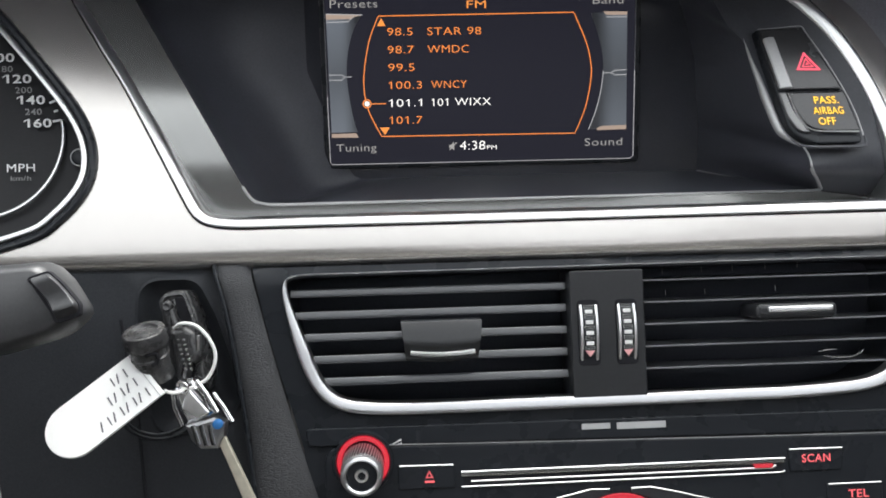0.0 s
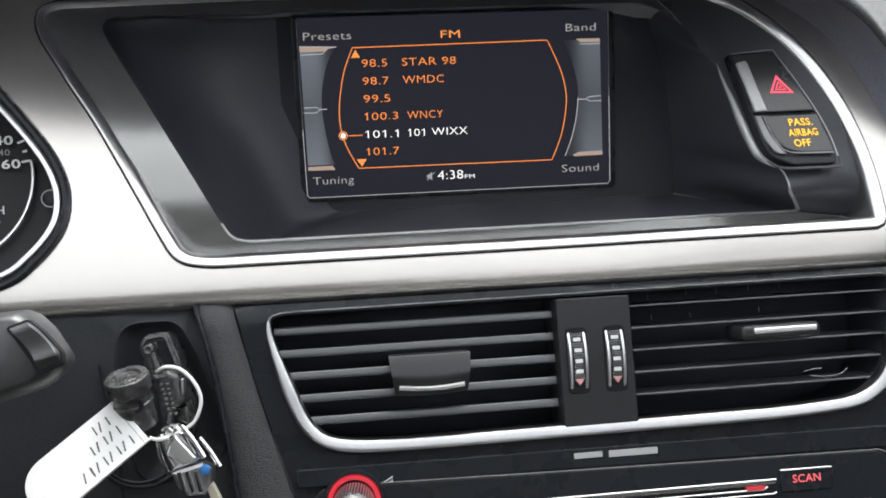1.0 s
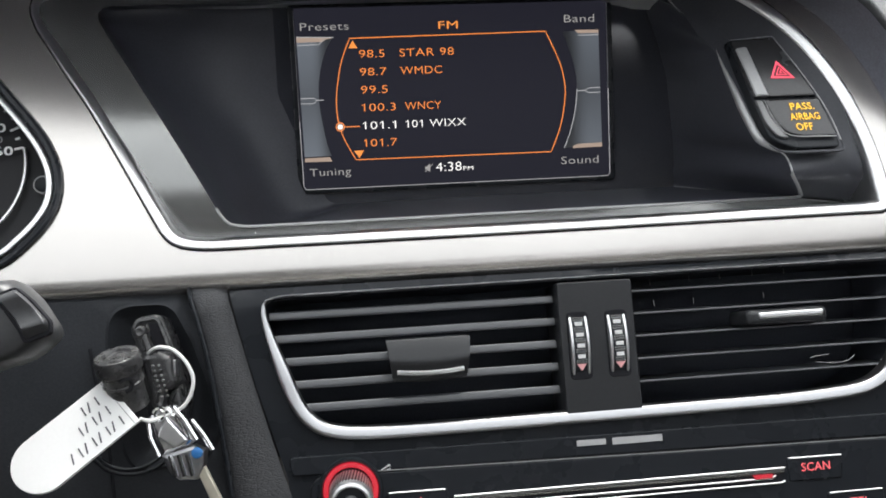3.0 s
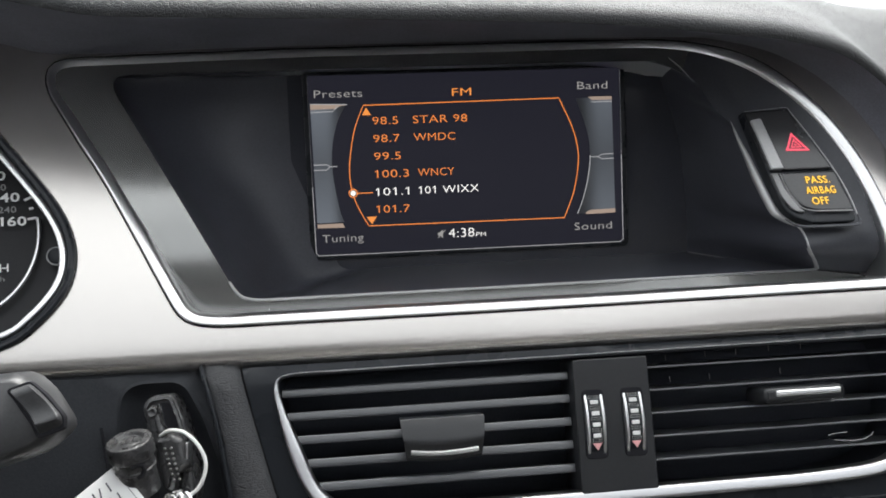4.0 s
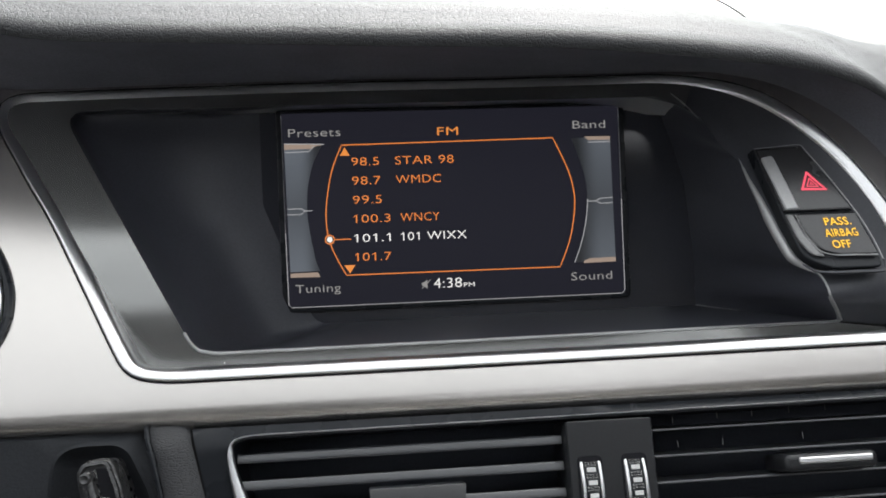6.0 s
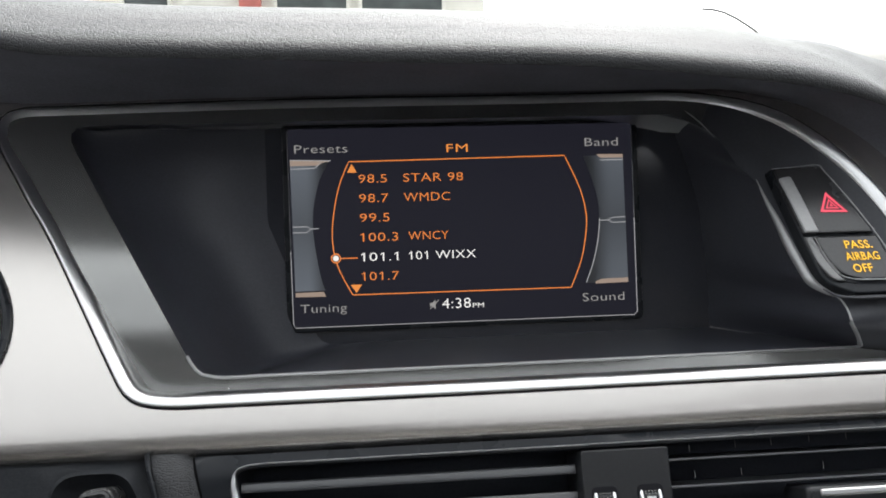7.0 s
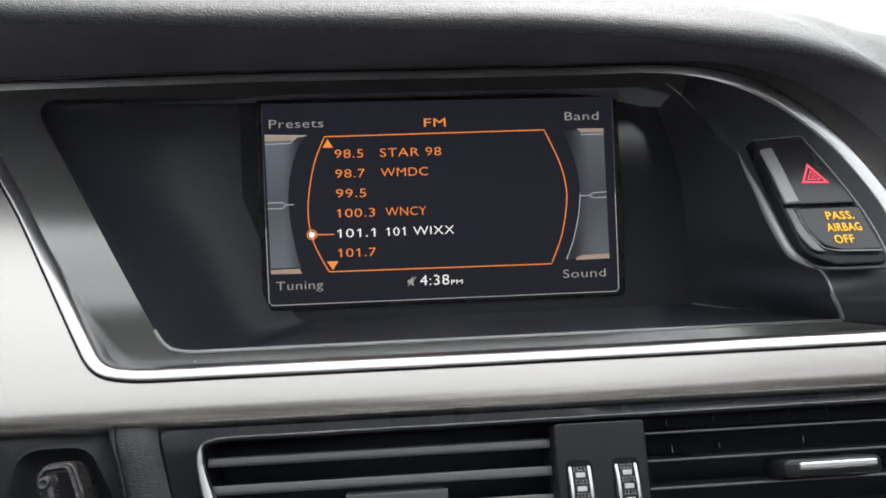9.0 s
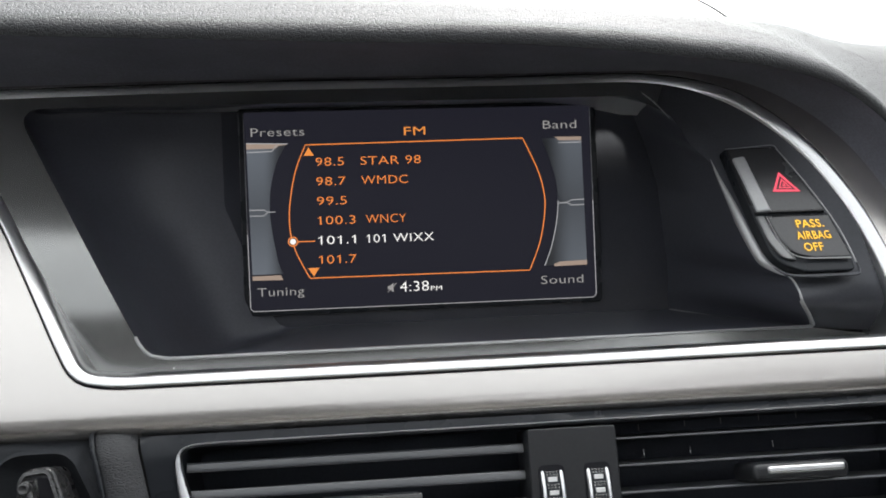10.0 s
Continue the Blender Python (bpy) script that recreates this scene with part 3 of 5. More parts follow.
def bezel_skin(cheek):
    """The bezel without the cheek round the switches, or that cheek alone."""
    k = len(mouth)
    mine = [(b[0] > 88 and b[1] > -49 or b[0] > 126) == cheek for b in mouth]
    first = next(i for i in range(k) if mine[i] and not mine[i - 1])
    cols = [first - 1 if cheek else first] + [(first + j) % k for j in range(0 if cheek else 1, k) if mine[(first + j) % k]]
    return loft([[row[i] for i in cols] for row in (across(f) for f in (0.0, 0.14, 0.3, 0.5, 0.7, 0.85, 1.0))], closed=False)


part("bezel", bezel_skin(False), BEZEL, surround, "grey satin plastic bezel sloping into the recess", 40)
# Darker copy of the bezel; the colour stands in for dark reflections.
part("switch_cheek", bezel_skin(True), CHEEK, surround, "bezel cheek round the switches, darkened for its shade", 180)


def lip_skin():
    return loft([[on_bezel(p, d) for p in inset(mouth, o)] for o, d in ((-0.5, -0.1), (-0.3, 0.35), (0.1, 0.5), (0.5, 0.3), (0.75, -0.5))])


# Bezel plastic again, painted paler for the light its lip catches.
part("lip", kept(lip_skin(), lambda c: c.y < -0.0445), RIDGE, surround, "rounded lip of the bezel, paler for the light it catches", 70)
side_lip = curve_through([(110.6, 17.0), (111.9, 7.0), (113.5, -1.5), (114.9, -11.0), (116.6, -20.5), (118.4, -27.3), (122.0, -31.4), (126.4, -35.0), (127.8, -40.0), (127.6, -46.0), (128.2, -52.6)], 6)
LIP_WIDTH = [(0.0, 0.12), (0.12, 0.9), (0.3, 1.9), (0.5, 1.9), (0.58, 1.3), (0.68, 0.5), (0.9, 0.45), (1.0, 0.85)]


def lip_width(t):
    for (a, p), (b, q) in zip(LIP_WIDTH, LIP_WIDTH[1:]):
        if t <= b:
            return p + (q - p) * (t - a) / (b - a)
    return LIP_WIDTH[-1][1]


# Pale tube: colour and taper follow the light along this rounded edge.
part("lip", tube([tuple(Vector(on_bezel(p)) + Vector((0.4, 0, -0.55 * lip_width(i / (len(side_lip) - 1))))) for i, p in enumerate(side_lip)], lip_width, 12), RIDGE, surround, "rounded lip beside the switches, pale and tapered like its highlight", 80)
# Highlight on the upper right edge of the mouth, drawn as a pale tube.
part("crease_glint", tube([on_bezel(p, 0.12) for p in curve_through([(78.5, 39.2), (84.0, 37.9), (89.5, 35.9), (94.5, 33.2)], 5)], lambda t: 0.06 + 0.3 * math.sin(math.pi * t), 6), RIDGE, surround, "thin pale line for the light on the recess edge")

# recess: floor, sides and roof run back to the wall that carries the display
BACK_SIDE = [(107.9, -33.5), (107.2, -11.0), (104.4, 20.0), (99.8, 37.0), (95.2, 50.0), (93.0, 56.0)]


def on_back(p):
    """Where a point of the mouth ends up on the back wall."""
    x, y = p
    by = -33.5 + (y + 53.8) * (95.0 / 89.0)
    side = BACK_SIDE[0][0]
    for (x0, y0), (x1, y1) in zip(BACK_SIDE, BACK_SIDE[1:]):
        if by > y0:
            side = x0 + (x1 - x0) * min(1.0, (by - y0) / (y1 - y0))
    if x < 60:
        bx = -98 + (x + 125) * 0.8
    elif y < -45:
        bx = 50 + (x - 60) * 0.843
    elif y > 30:
        bx = 50 + (x - 60) * 1.55
    else:
        bx = side
    return (max(-98.0, min(side, bx)), by, -69.0 + 0.2235 * (by - 14.6) - 1.5)


edge0 = [on_bezel(p, -0.03) for p in mouth]
edge1 = [on_back(p) for p in mouth]
recess_loops = []
for k in range(13):
    t = k / 12
    row = []
    for a, b in zip(edge0, edge1):
        soft = min(1.0, max(0.0, (-60 - a[0]) / 40))         # the driver's side is one soft curve
        s = (1 - soft) * t + soft * (1 - math.cos(t * math.pi / 2))
        z = (1 - soft) * t + soft * math.sin(t * math.pi / 2)
        row.append((a[0] + (b[0] + 14 * soft - a[0]) * s, a[1] + (b[1] - a[1]) * s, a[2] + (b[2] - a[2]) * z))
    recess_loops.append(row)
part("recess", loft(recess_loops), CAVITY, surround, "matt black recess behind the bezel", 40)
part("back_panel", loft([recess_loops[-1]], cap_last=True), PIANO, surround, "smooth black panel behind the display")
corner_a, corner_b = Vector((128.0, -52.9, -10.5)), Vector((107.0, -33.5, -81.2))
# Highlight along the corner of the recess, drawn as a pale tube.
part("crease_glint", tube([tuple(corner_a.lerp(corner_b, 0.62 + 0.04 * i) + Vector((-0.3, 0.35, 0.3))) for i in range(10)], lambda t: 0.08 + 0.3 * t, 6), RIDGE, surround, "pale line for the highlight along the recess corner")

# ---------------------------------------------------------------- hazard and airbag switches
def tilted(bm, fall=0.0):
    """Leans a piece drawn on the flat with the slope of the switch panel."""
    for v in bm.verts:
        v.co.z += (switch_depth(v.co.x / MM, v.co.y / MM) - fall * max(0.0, v.co.y / MM - 13.0)) * MM
    return bm


switches = thing("switch_panel", "gloss black switch panel beside the display", "switch panel", (136, -30, -10))
BASE = even(rounded([(114.8, 19.6, 1.5), (135.2, 20.8, 1.5), (141.0, 6.0, 60), (146.8, -10.4, 60), (149.6, -25, 30), (149.4, -34.2, 2.5), (130.0, -34.2, 10), (120.0, -29.8, 12), (118.0, -14, 40), (116.2, 3, 40)], 8), 110)
part("base", tilted(slab(BASE, -14, -0.6, 1.0, steps=4)), GLOSS, switches, "gloss black base of the switches")
part("hazard_switch", tilted(slab(rounded([(115.4, 18.9, 1.5), (134.6, 20.0, 1.5), (140.2, 6.0, 60), (145.8, -9.8, 0.8), (118.2, -9.8, 0.8), (116.8, 2.0, 60)], 6), -3, 1.0, 0.8)), SWITCH, switches, "hazard light switch with a red triangle")
part("airbag_lamp", tilted(slab(rounded([(121.6, -10.9, 0.8), (146.2, -10.9, 0.8), (148.8, -29.0, 1.2), (134.0, -28.8, 4), (127.0, -27.0, 7), (123.4, -20.0, 14)], 6), -3, 1.0, 0.8)), SWITCH, switches, "passenger airbag warning lamp")
part("lamp_cheek", tilted(slab(rounded([(118.3, -10.9, 0.6), (121.4, -10.9, 0.5), (123.2, -20.0, 14), (126.6, -27.3, 6), (128.2, -29.4, 1.5), (123.0, -28.8, 5), (119.6, -22.0, 12)], 6), -3, 0.7, 0.7)), RIM, switches, "grey rounded flank of the lamp")
# Highlights along the black edges, put on as thin pale tubes.
part("lamp_edge", tilted(tube([(x, y, 0.8) for x, y in curve_through([(121.8, -11.2), (122.6, -16.8), (123.9, -22.4), (126.4, -26.8), (131.0, -28.7), (140, -29.1), (148.0, -29.3)], 6)], lambda t: 0.12 + 0.22 * t, 6)), RIDGE, switches, "raised edge of the lamp face, pale for its highlight")
part("edge_line", tilted(tube([(x, y, 0.25) for x, y in curve_through([(115.2, 19.3), (125, 20.0), (134.4, 20.6), (136.2, 17.6), (141.2, 5.6), (146.6, -10.4), (149.0, -22.0), (149.6, -31.0)], 6)], lambda t: 0.12 + 0.2 * t, 6)), RIDGE, switches, "thin pale line for the highlight on the switch edges")
ridge = [(121.2, 15.6, 1.2), (115.9, 14.6, 1.4), (117.6, 1.0, 40), (118.7, -9.4, 0.6), (124.5, -9.2, 0.6), (122.8, 4.0, 40)]
part("thumb_ridge", tilted(slab(rounded(ridge, 4), 0.4, 1.5, 0.8, steps=4)), RIDGE, switches, "pale satin thumb ridge")
tri = [(132.4, 7.9, 0.5), (127.5, -0.8, 0.5), (138.5, -1.2, 0.5)]
tri_mid = Vector((sum(p[0] for p in tri) / 3, sum(p[1] for p in tri) / 3))
for o, w in ((0.84, 1.7), (0.40, 0.9), (0.10, 0.5)):
    part("triangle", tilted(strip([tuple(tri_mid + (Vector(p[:2]) - tri_mid) * o) for p in tri], w, 1.25, closed=True)), HAZARD, switches, "lit red warning triangle")
for i, (s, w) in enumerate((("PASS.", 10.4), ("AIRBAG", 12.9), ("OFF", 7.3))):
    part("writing", tilted(letters(s, (131.9, 130.5, 131.7)[i], -16.5 - 4.8 * i, 3.2, w, 1.35, bold=0.012)), AMBER, switches, "lit amber words " + s)
part("cheek_rim", tilted(tube([(x, y, -2.0) for x, y in curve_through([(119.4, -31.5), (123.5, -34.4), (130.5, -35.3), (140, -35.4), (149.2, -35.3), (151.2, -33.5), (151.3, -29.0)], 6)], lambda t: 0.2 + 0.6 * math.sin(math.pi * t), 8)), CHEEK, switches, "rolled edge under the switches")

# ---------------------------------------------------------------- display
display = thing("radio_display", "lit dash radio display showing an orange FM station list", "display", (0, -43, 0), frame_of=GLASS)
field = rounded([(-74.6, -42.6, 2), (74.6, -42.6, 2), (74.6, 41.5, 1), (-74.6, 41.5, 1)], 5)
part("housing", slab(rounded([(-77, -44.5, 2.5), (77, -44.5, 2.5), (77, 43.5, 2), (-77, 43.5, 2)], 5), -4, -0.3, 0.5), GLOSS, display)
part("screen", plate(field, 0.0, 0.2), SCREENBLACK, display, "dark lit display field")
part("edge_line", strip([(-74.6, -10), (-74.4, -41), (-73.2, -42.4), (72.8, -42.5), (74.2, -41.2), (74.3, 0)], 0.34, 0.25), EDGEPIX, display)
# The reflection on the right-hand edge is painted in pale grey.
part("edge_line", strip([(74.3, 0.2), (74.4, 40.6)], 0.3, 0.25), PALEPRINT, display)
part("edge_line", strip([(-74.6, -9.8), (-74.7, 40.6)], 0.25, 0.25), GREYPRINT, display)
left_arc = curve_through([(-49.2, 27.2), (-53.8, 16), (-56.6, 2), (-56.9, -8), (-55.4, -16), (-52.8, -22.4), (-49.2, -29.3)], 6)
right_arc = curve_through([(45.2, -29.6), (50.3, -17), (52.9, -3), (52.4, 6), (49.9, 15), (44.2, 27.8)], 6)
part("list_outline", strip(left_arc + right_arc, 0.46, 0.3, closed=True), ORANGE, display, "orange outline of the station list")
part("arrow_up", plate([(-50.0, 22.6), (-45.8, 22.6), (-47.9, 26.2)], 0.3), AMBERPIX, display)
part("arrow_down", plate([(-50.0, -25.0), (-45.2, -25.0), (-47.6, -28.6)], 0.3), AMBERPIX, display)
ROWS_OF_LIST = [("98.5", "STAR 98", 12.4, 26.2, 18.1), ("98.7", "WMDC", 12.8, 20.2, 9.8), ("99.5", "", 13.0, 0, 1.5), ("100.3", "WNCY", 16.4, 17.6, -6.8),
                ("101.1", "101 WIXX", 16.2, 29.2, -15.2), ("101.7", "", 16.2, 0, -23.4)]
for number, station, wa, wb, y in ROWS_OF_LIST:
    m = WHITEPIX if number == "101.1" else ORANGE
    part("list_row", letters(number, -45.2, y, 3.5, wa - 0.4, 0.3, bold=-0.006), m, display, "frequency " + number)
    if station:
        for w, x, wide in words(station, -26.2 if wb > 18 and number != "101.1" else -24.8, wb - 0.4, -0.006):
            part("list_word", letters(w, x, y, 3.5, wide, 0.3, bold=-0.006), m, display, "word " + w + " of a station name")
part("title", letters("FM", -7.2, 30.3, 3.5, 9.2, 0.3), AMBERPIX, display, "FM heading")
for s, x, y, w in (("Presets", -71.8, 31.2, 22.4), ("Band", 53.4, 31.6, 14.8), ("Tuning", -71.3, -36.2, 19.4), ("Sound", 50.0, -35.9, 18.6)):
    part("soft_key", letters(s, x, y, 3.5, w, 0.3, bold=-0.006), GREYPIX, display, "soft key word " + s)
part("clock", letters("4:38", -11.4, -36.6, 4.2, 12.4, 0.3, bold=-0.005), WHITEPIX, display, "clock reading 4:38")
part("clock_suffix", letters("PM", 1.8, -36.6, 1.9, 4.8, 0.3, bold=0.0), WHITEPIX, display)
part("mute_symbol", plate([(-16.6, -35.4), (-15.6, -35.4), (-14.2, -36.8), (-14.2, -32.6), (-15.6, -34.0), (-16.6, -34.0)], 0.3), GREYPIX, display)
part("mute_symbol", strip([(-16.6, -36.6), (-12.8, -32.8)], 0.35, 0.35), GREYPIX, display)
dot = [(-55.8 + 1.25 * math.cos(t), -13.6 + 1.25 * math.sin(t)) for t in (2 * math.pi * i / 20 for i in range(20))]
part("tuning_mark", plate(dot, 0.5), WHITEPIX, display)
part("tuning_mark", strip([(-55.8 + 1.9 * math.cos(t), -13.6 + 1.9 * math.sin(t)) for t in (2 * math.pi * i / 24 for i in range(24))], 0.5, 0.45, closed=True), ORANGE, display)
part("tuning_mark", strip([(-53.6, -13.7), (-46.6, -13.7)], 0.45, 0.4), ORANGE, display)


def key_panel_material(name, side):
    """Backlit grey field, paler at its ends and along its outer edge."""
    m = glow(name, (0.15, 0.17, 0.20), 1.0)
    n, l = m.node_tree.nodes, m.node_tree.links
    tc, sp = n.new("ShaderNodeTexCoord"), n.new("ShaderNodeSeparateXYZ")
    l.new(tc.outputs["Object"], sp.inputs[0])
    rx = n.new("ShaderNodeMapRange")
    rx.inputs["From Min"].default_value, rx.inputs["From Max"].default_value = (-0.0585, -0.068) if side < 0 else (0.0535, 0.065)
    rx.inputs["To Min"].default_value, rx.inputs["To Max"].default_value = 0.06, 0.64 if side < 0 else 0.52
    rx.interpolation_type = "SMOOTHSTEP"
    l.new(sp.outputs["X"], rx.inputs["Value"])
    ab = n.new("ShaderNodeMath")
    ab.operation = "ABSOLUTE"
    l.new(sp.outputs["Y"], ab.inputs[0])
    ry = n.new("ShaderNodeMapRange")
    ry.inputs["From Min"].default_value, ry.inputs["From Max"].default_value = 0.0, 0.028
    ry.inputs["To Min"].default_value, ry.inputs["To Max"].default_value = 0.6, 1.15
    l.new(ab.outputs[0], ry.inputs["Value"])
    k = n.new("ShaderNodeMath")
    k.operation = "MULTIPLY"
    l.new(rx.outputs[0], k.inputs[0])
    l.new(ry.outputs[0], k.inputs[1])
    lit = n.new("ShaderNodeMath")
    lit.operation = "MULTIPLY"
    lit.inputs[1].default_value = LIT
    l.new(k.outputs[0], lit.inputs[0])
    l.new(lit.outputs[0], n["Principled BSDF"].inputs["Emission Strength"])
    return m


left_inner = curve_through([(-57.5, 27.4), (-61.5, 20), (-64.2, 10), (-65, 0), (-64.2, -10), (-62.2, -22), (-60.5, -27)], 5)
part("key_panel", plate([(-73.8, 26.8), *left_inner, (-73.2, -27)], 0.2), key_panel_material("left_key_field", -1), display, "shaded grey field beside the list")
right_inner = curve_through([(52.5, 27.4), (55.5, 19), (58.2, 9), (58.8, 0), (57.6, -10), (55, -20), (51.8, -28)], 5)
part("key_panel", plate([*right_inner, (70.6, -28), (70.2, 27.6)], 0.2), key_panel_material("right_key_field", 1), display, "shaded grey field beside the list")
for pts in ([(-73.8, 28.2), (-57, 27.6), (-60.5, 27.0), (-61.8, 26.0), (-73.8, 25.9)], [(-73.2, -27.6), (-61.4, -27.5), (-60.4, -29.6), (-73.2, -29.4)],
            [(58.4, 28.0), (70.2, 27.8), (70.2, 26.3), (60.2, 26.4)], [(56, -27.4), (58.6, -26.4), (70.6, -26.2), (70.6, -28.2), (56, -28.4)]):
    part("key_tab", plate(pts, 0.3), TANPIX, display, "tan corner tab")
for pts in ([(-73.6, 0.2), (-67.4, 0.2), (-66, -0.8), (-62.6, -0.8)], [(-73.6, -2.2), (-67.6, -2.3), (-66, -0.9)],
            [(70.4, 0.4), (64.6, 0.2), (62.6, -0.9), (59, -0.9)], [(70.4, -1.9), (64.6, -2.0), (62.8, -0.9)],
            [(-73.8, 28.4), (-56.6, 27.8)], [(-73.8, 24.6), (-63.4, 24.8), (-61, 27.2)], [(60, 25.4), (70.2, 25.4)], right_inner[15:]):
    part("key_line", strip(pts, 0.4, 0.4), EDGEPIX, display)

# ---------------------------------------------------------------- instrument cluster
cluster = thing("speedometer", "black speedometer dial with white numbers in a chrome ring", "speedometer", (-225, -68, 0))
part("collar", laid(band(CLUSTER_OUT, [(-0.2, -3), (0.2, 1.4), (1.1, 2.2), (2.4, 1.7), (3.8, -0.5)])), GLOSS, cluster, "gloss black collar")
part("chrome_ring", laid(band(CLUSTER, [(-0.1, -1.5), (0.1, 0.4), (0.35, 0.85), (0.8, 1.0), (1.7, 1.0), (2.2, 0.8), (2.45, 0.3), (2.6, -2.5)])), PALECHROME, cluster, "chrome ring", 60)
part("well", laid(loft([level(inset(CLUSTER, 2.3), -1.5), level(inset(CLUSTER, 5), -24)], cap_last=True)), DIAL, cluster)
DC, DR = (-214.5, -19.0), 34.8
arc = [(DC[0] + DR * math.cos(radians(a)), DC[1] + DR * math.sin(radians(a))) for a in range(-120, 12, 4)]
part("dial_ring", laid(tube([(x, y, -22) for x, y in arc], 0.8, 8)), PALECHROME, cluster, "chrome inner ring")
for s, x, y, h, w in (("120", -203.4, 1.4, 3.5, 11.6), ("140", -198.0, -7.4, 3.5, 11.4), ("160", -195.4, -17.0, 3.5, 11.2), ("100", -210, 10.2, 3.5, 11.6)):
    part("numeral", laid(letters(s, x, y, h, w, -21.5, bold=0.02)), PRINT, cluster, "white number " + s)
for s, x, y in (("200", -198.5, -2.8), ("240", -194.8, -11.8), ("180", -206, 6.0)):
    part("numeral", laid(letters(s, x, y, 2.5, 6.8, -21.5, bold=0.01)), GREYPRINT, cluster, "grey number " + s)
part("unit", laid(letters("MPH", -202.6, -35.2, 3.2, 11.2, -21.5, bold=0.0)), PRINT, cluster, "unit mark")
part("unit_small", laid(letters("km/h", -201.2, -38.8, 1.9, 8.2, -21.5)), GREYPRINT, cluster)
for i, a in enumerate(range(2, 100, 7)):
    r0, r1 = (31.0, 34.6) if i % 2 == 0 else (32.4, 34.2)
    spread = 1.0 + 0.28 * max(0, a - 10) / 60
    p = [(DC[0] + r * spread * math.cos(radians(a + 6)), DC[1] + r * spread * math.sin(radians(a + 6))) for r in (r0, r1)]
    part("tick", laid(strip(p, 0.9, -21.5)), PRINT, cluster)
part("reset_button", laid(turned([(3.6, -23), (3.6, -20.6), (3.0, -20), (2.2, -20.4), (0.2, -20.4)], pose(-173, -30, 0), 20)), GLOSS, cluster, "small round black button")
part("button_rim", laid(turned([(3.5, -20.8), (3.7, -20.2), (3.3, -19.9), (3.0, -20.2)], pose(-173, -30, 0), 24, cap=False)), PALEPRINT, cluster, "pale rim of the button")

# ---------------------------------------------------------------- centre stack and vents
stack_outline = [(-101, -78.4), (330, -78.4), (330, -135), (330, -290), (-80, -290), (-82, -150), (-86.6, -134), (-91.4, -118), (-96.2, -100)]


def stack_height(x, y):
    h = -1.5
    if y > -80.4:
        h -= 6.0 * ((y + 80.4) / 3) ** 2 * 0.6
    return h


structure("centre_stack", sheet([q for i in range(len(stack_outline)) for q in
                                 [tuple(Vector(stack_outline[i]).lerp(Vector(stack_outline[(i + 1) % len(stack_outline)]), k / 6)) for k in range(6)]],
                                [inset(VENTS, 1.0)], stack_height, 9.0, 12.0), GLOSS, "black centre stack panel of the dashboard", "dashboard")
vent_frame = thing("air_vent_surround", "satin chrome surround of the centre air vents", "vent surround", (MID, -137, 0))


def vent_profile(path):
    """The chrome is broad along the foot and the sides and thin along the top."""
    loops = []
    for o, d in ((-0.1, -2.5), (0.0, 0.7), (0.06, 1.3), (0.16, 1.55), (0.3, 1.45), (0.5, 1.2), (0.7, 0.85), (0.88, 0.4), (1.0, -0.4), (1.02, -6)):
        moved_in = inset(path, o * 4.8)
        thin = inset(path, o * 0.55)
        row = []
        for a, b, p in zip(moved_in, thin, path):
            w = eased(-81.8, -116.0, p[1]) * 0.75 + 0.25 * eased(-81.8, -88.0, p[1])
            row.append((b[0] + (a[0] - b[0]) * w, b[1] + (a[1] - b[1]) * w, d * w + (0.15 * d - 1.3) * (1 - w)))
        loops.append(row)
    return loft(loops)


part("chrome_ring", vent_profile(VENTS), VENTCHROME, vent_frame, "satin chrome ring", 60)
part("well", loft([level(inset(VENTS, 1.4), -3), level(inset(VENTS, 1.5), -38)], cap_last=True), VENTDARK, vent_frame, "dark inside of the vents")


def vent_side(v, right):
    """Left and right limit of a slat at that height."""
    w = inset(VENTS, 2.6)
    xs = sorted(p[0] for p in w if abs(p[1] - v) < 2.0)
    return (MID + 15.6, xs[-1]) if right else (xs[0], MID - 15.4)


def slat(x0, x1, v, tilt, depth=15.0, thick=2.2):
    """A blade: flat nose with rounded edges in front, thinner towards the back, tilted."""
    h = thick / 2
    prof = [(-h, -1.6)] + [(a * h, -(0.2 * a + 0.1 * a * a) * h - 0.25 * a ** 8) for a in (-0.95 + 0.19 * i for i in range(11))] + [(h, -1.6), (0.35, -depth), (-0.35, -depth)]
    ct, st = math.cos(radians(tilt)), math.sin(radians(tilt))
    loops = []
    for x in (x0, x1):
        loops.append([(x, v + a * ct + b * st, -6.0 - a * st + b * ct) for a, b in prof])
    return loft(loops, cap_first=True, cap_last=True)


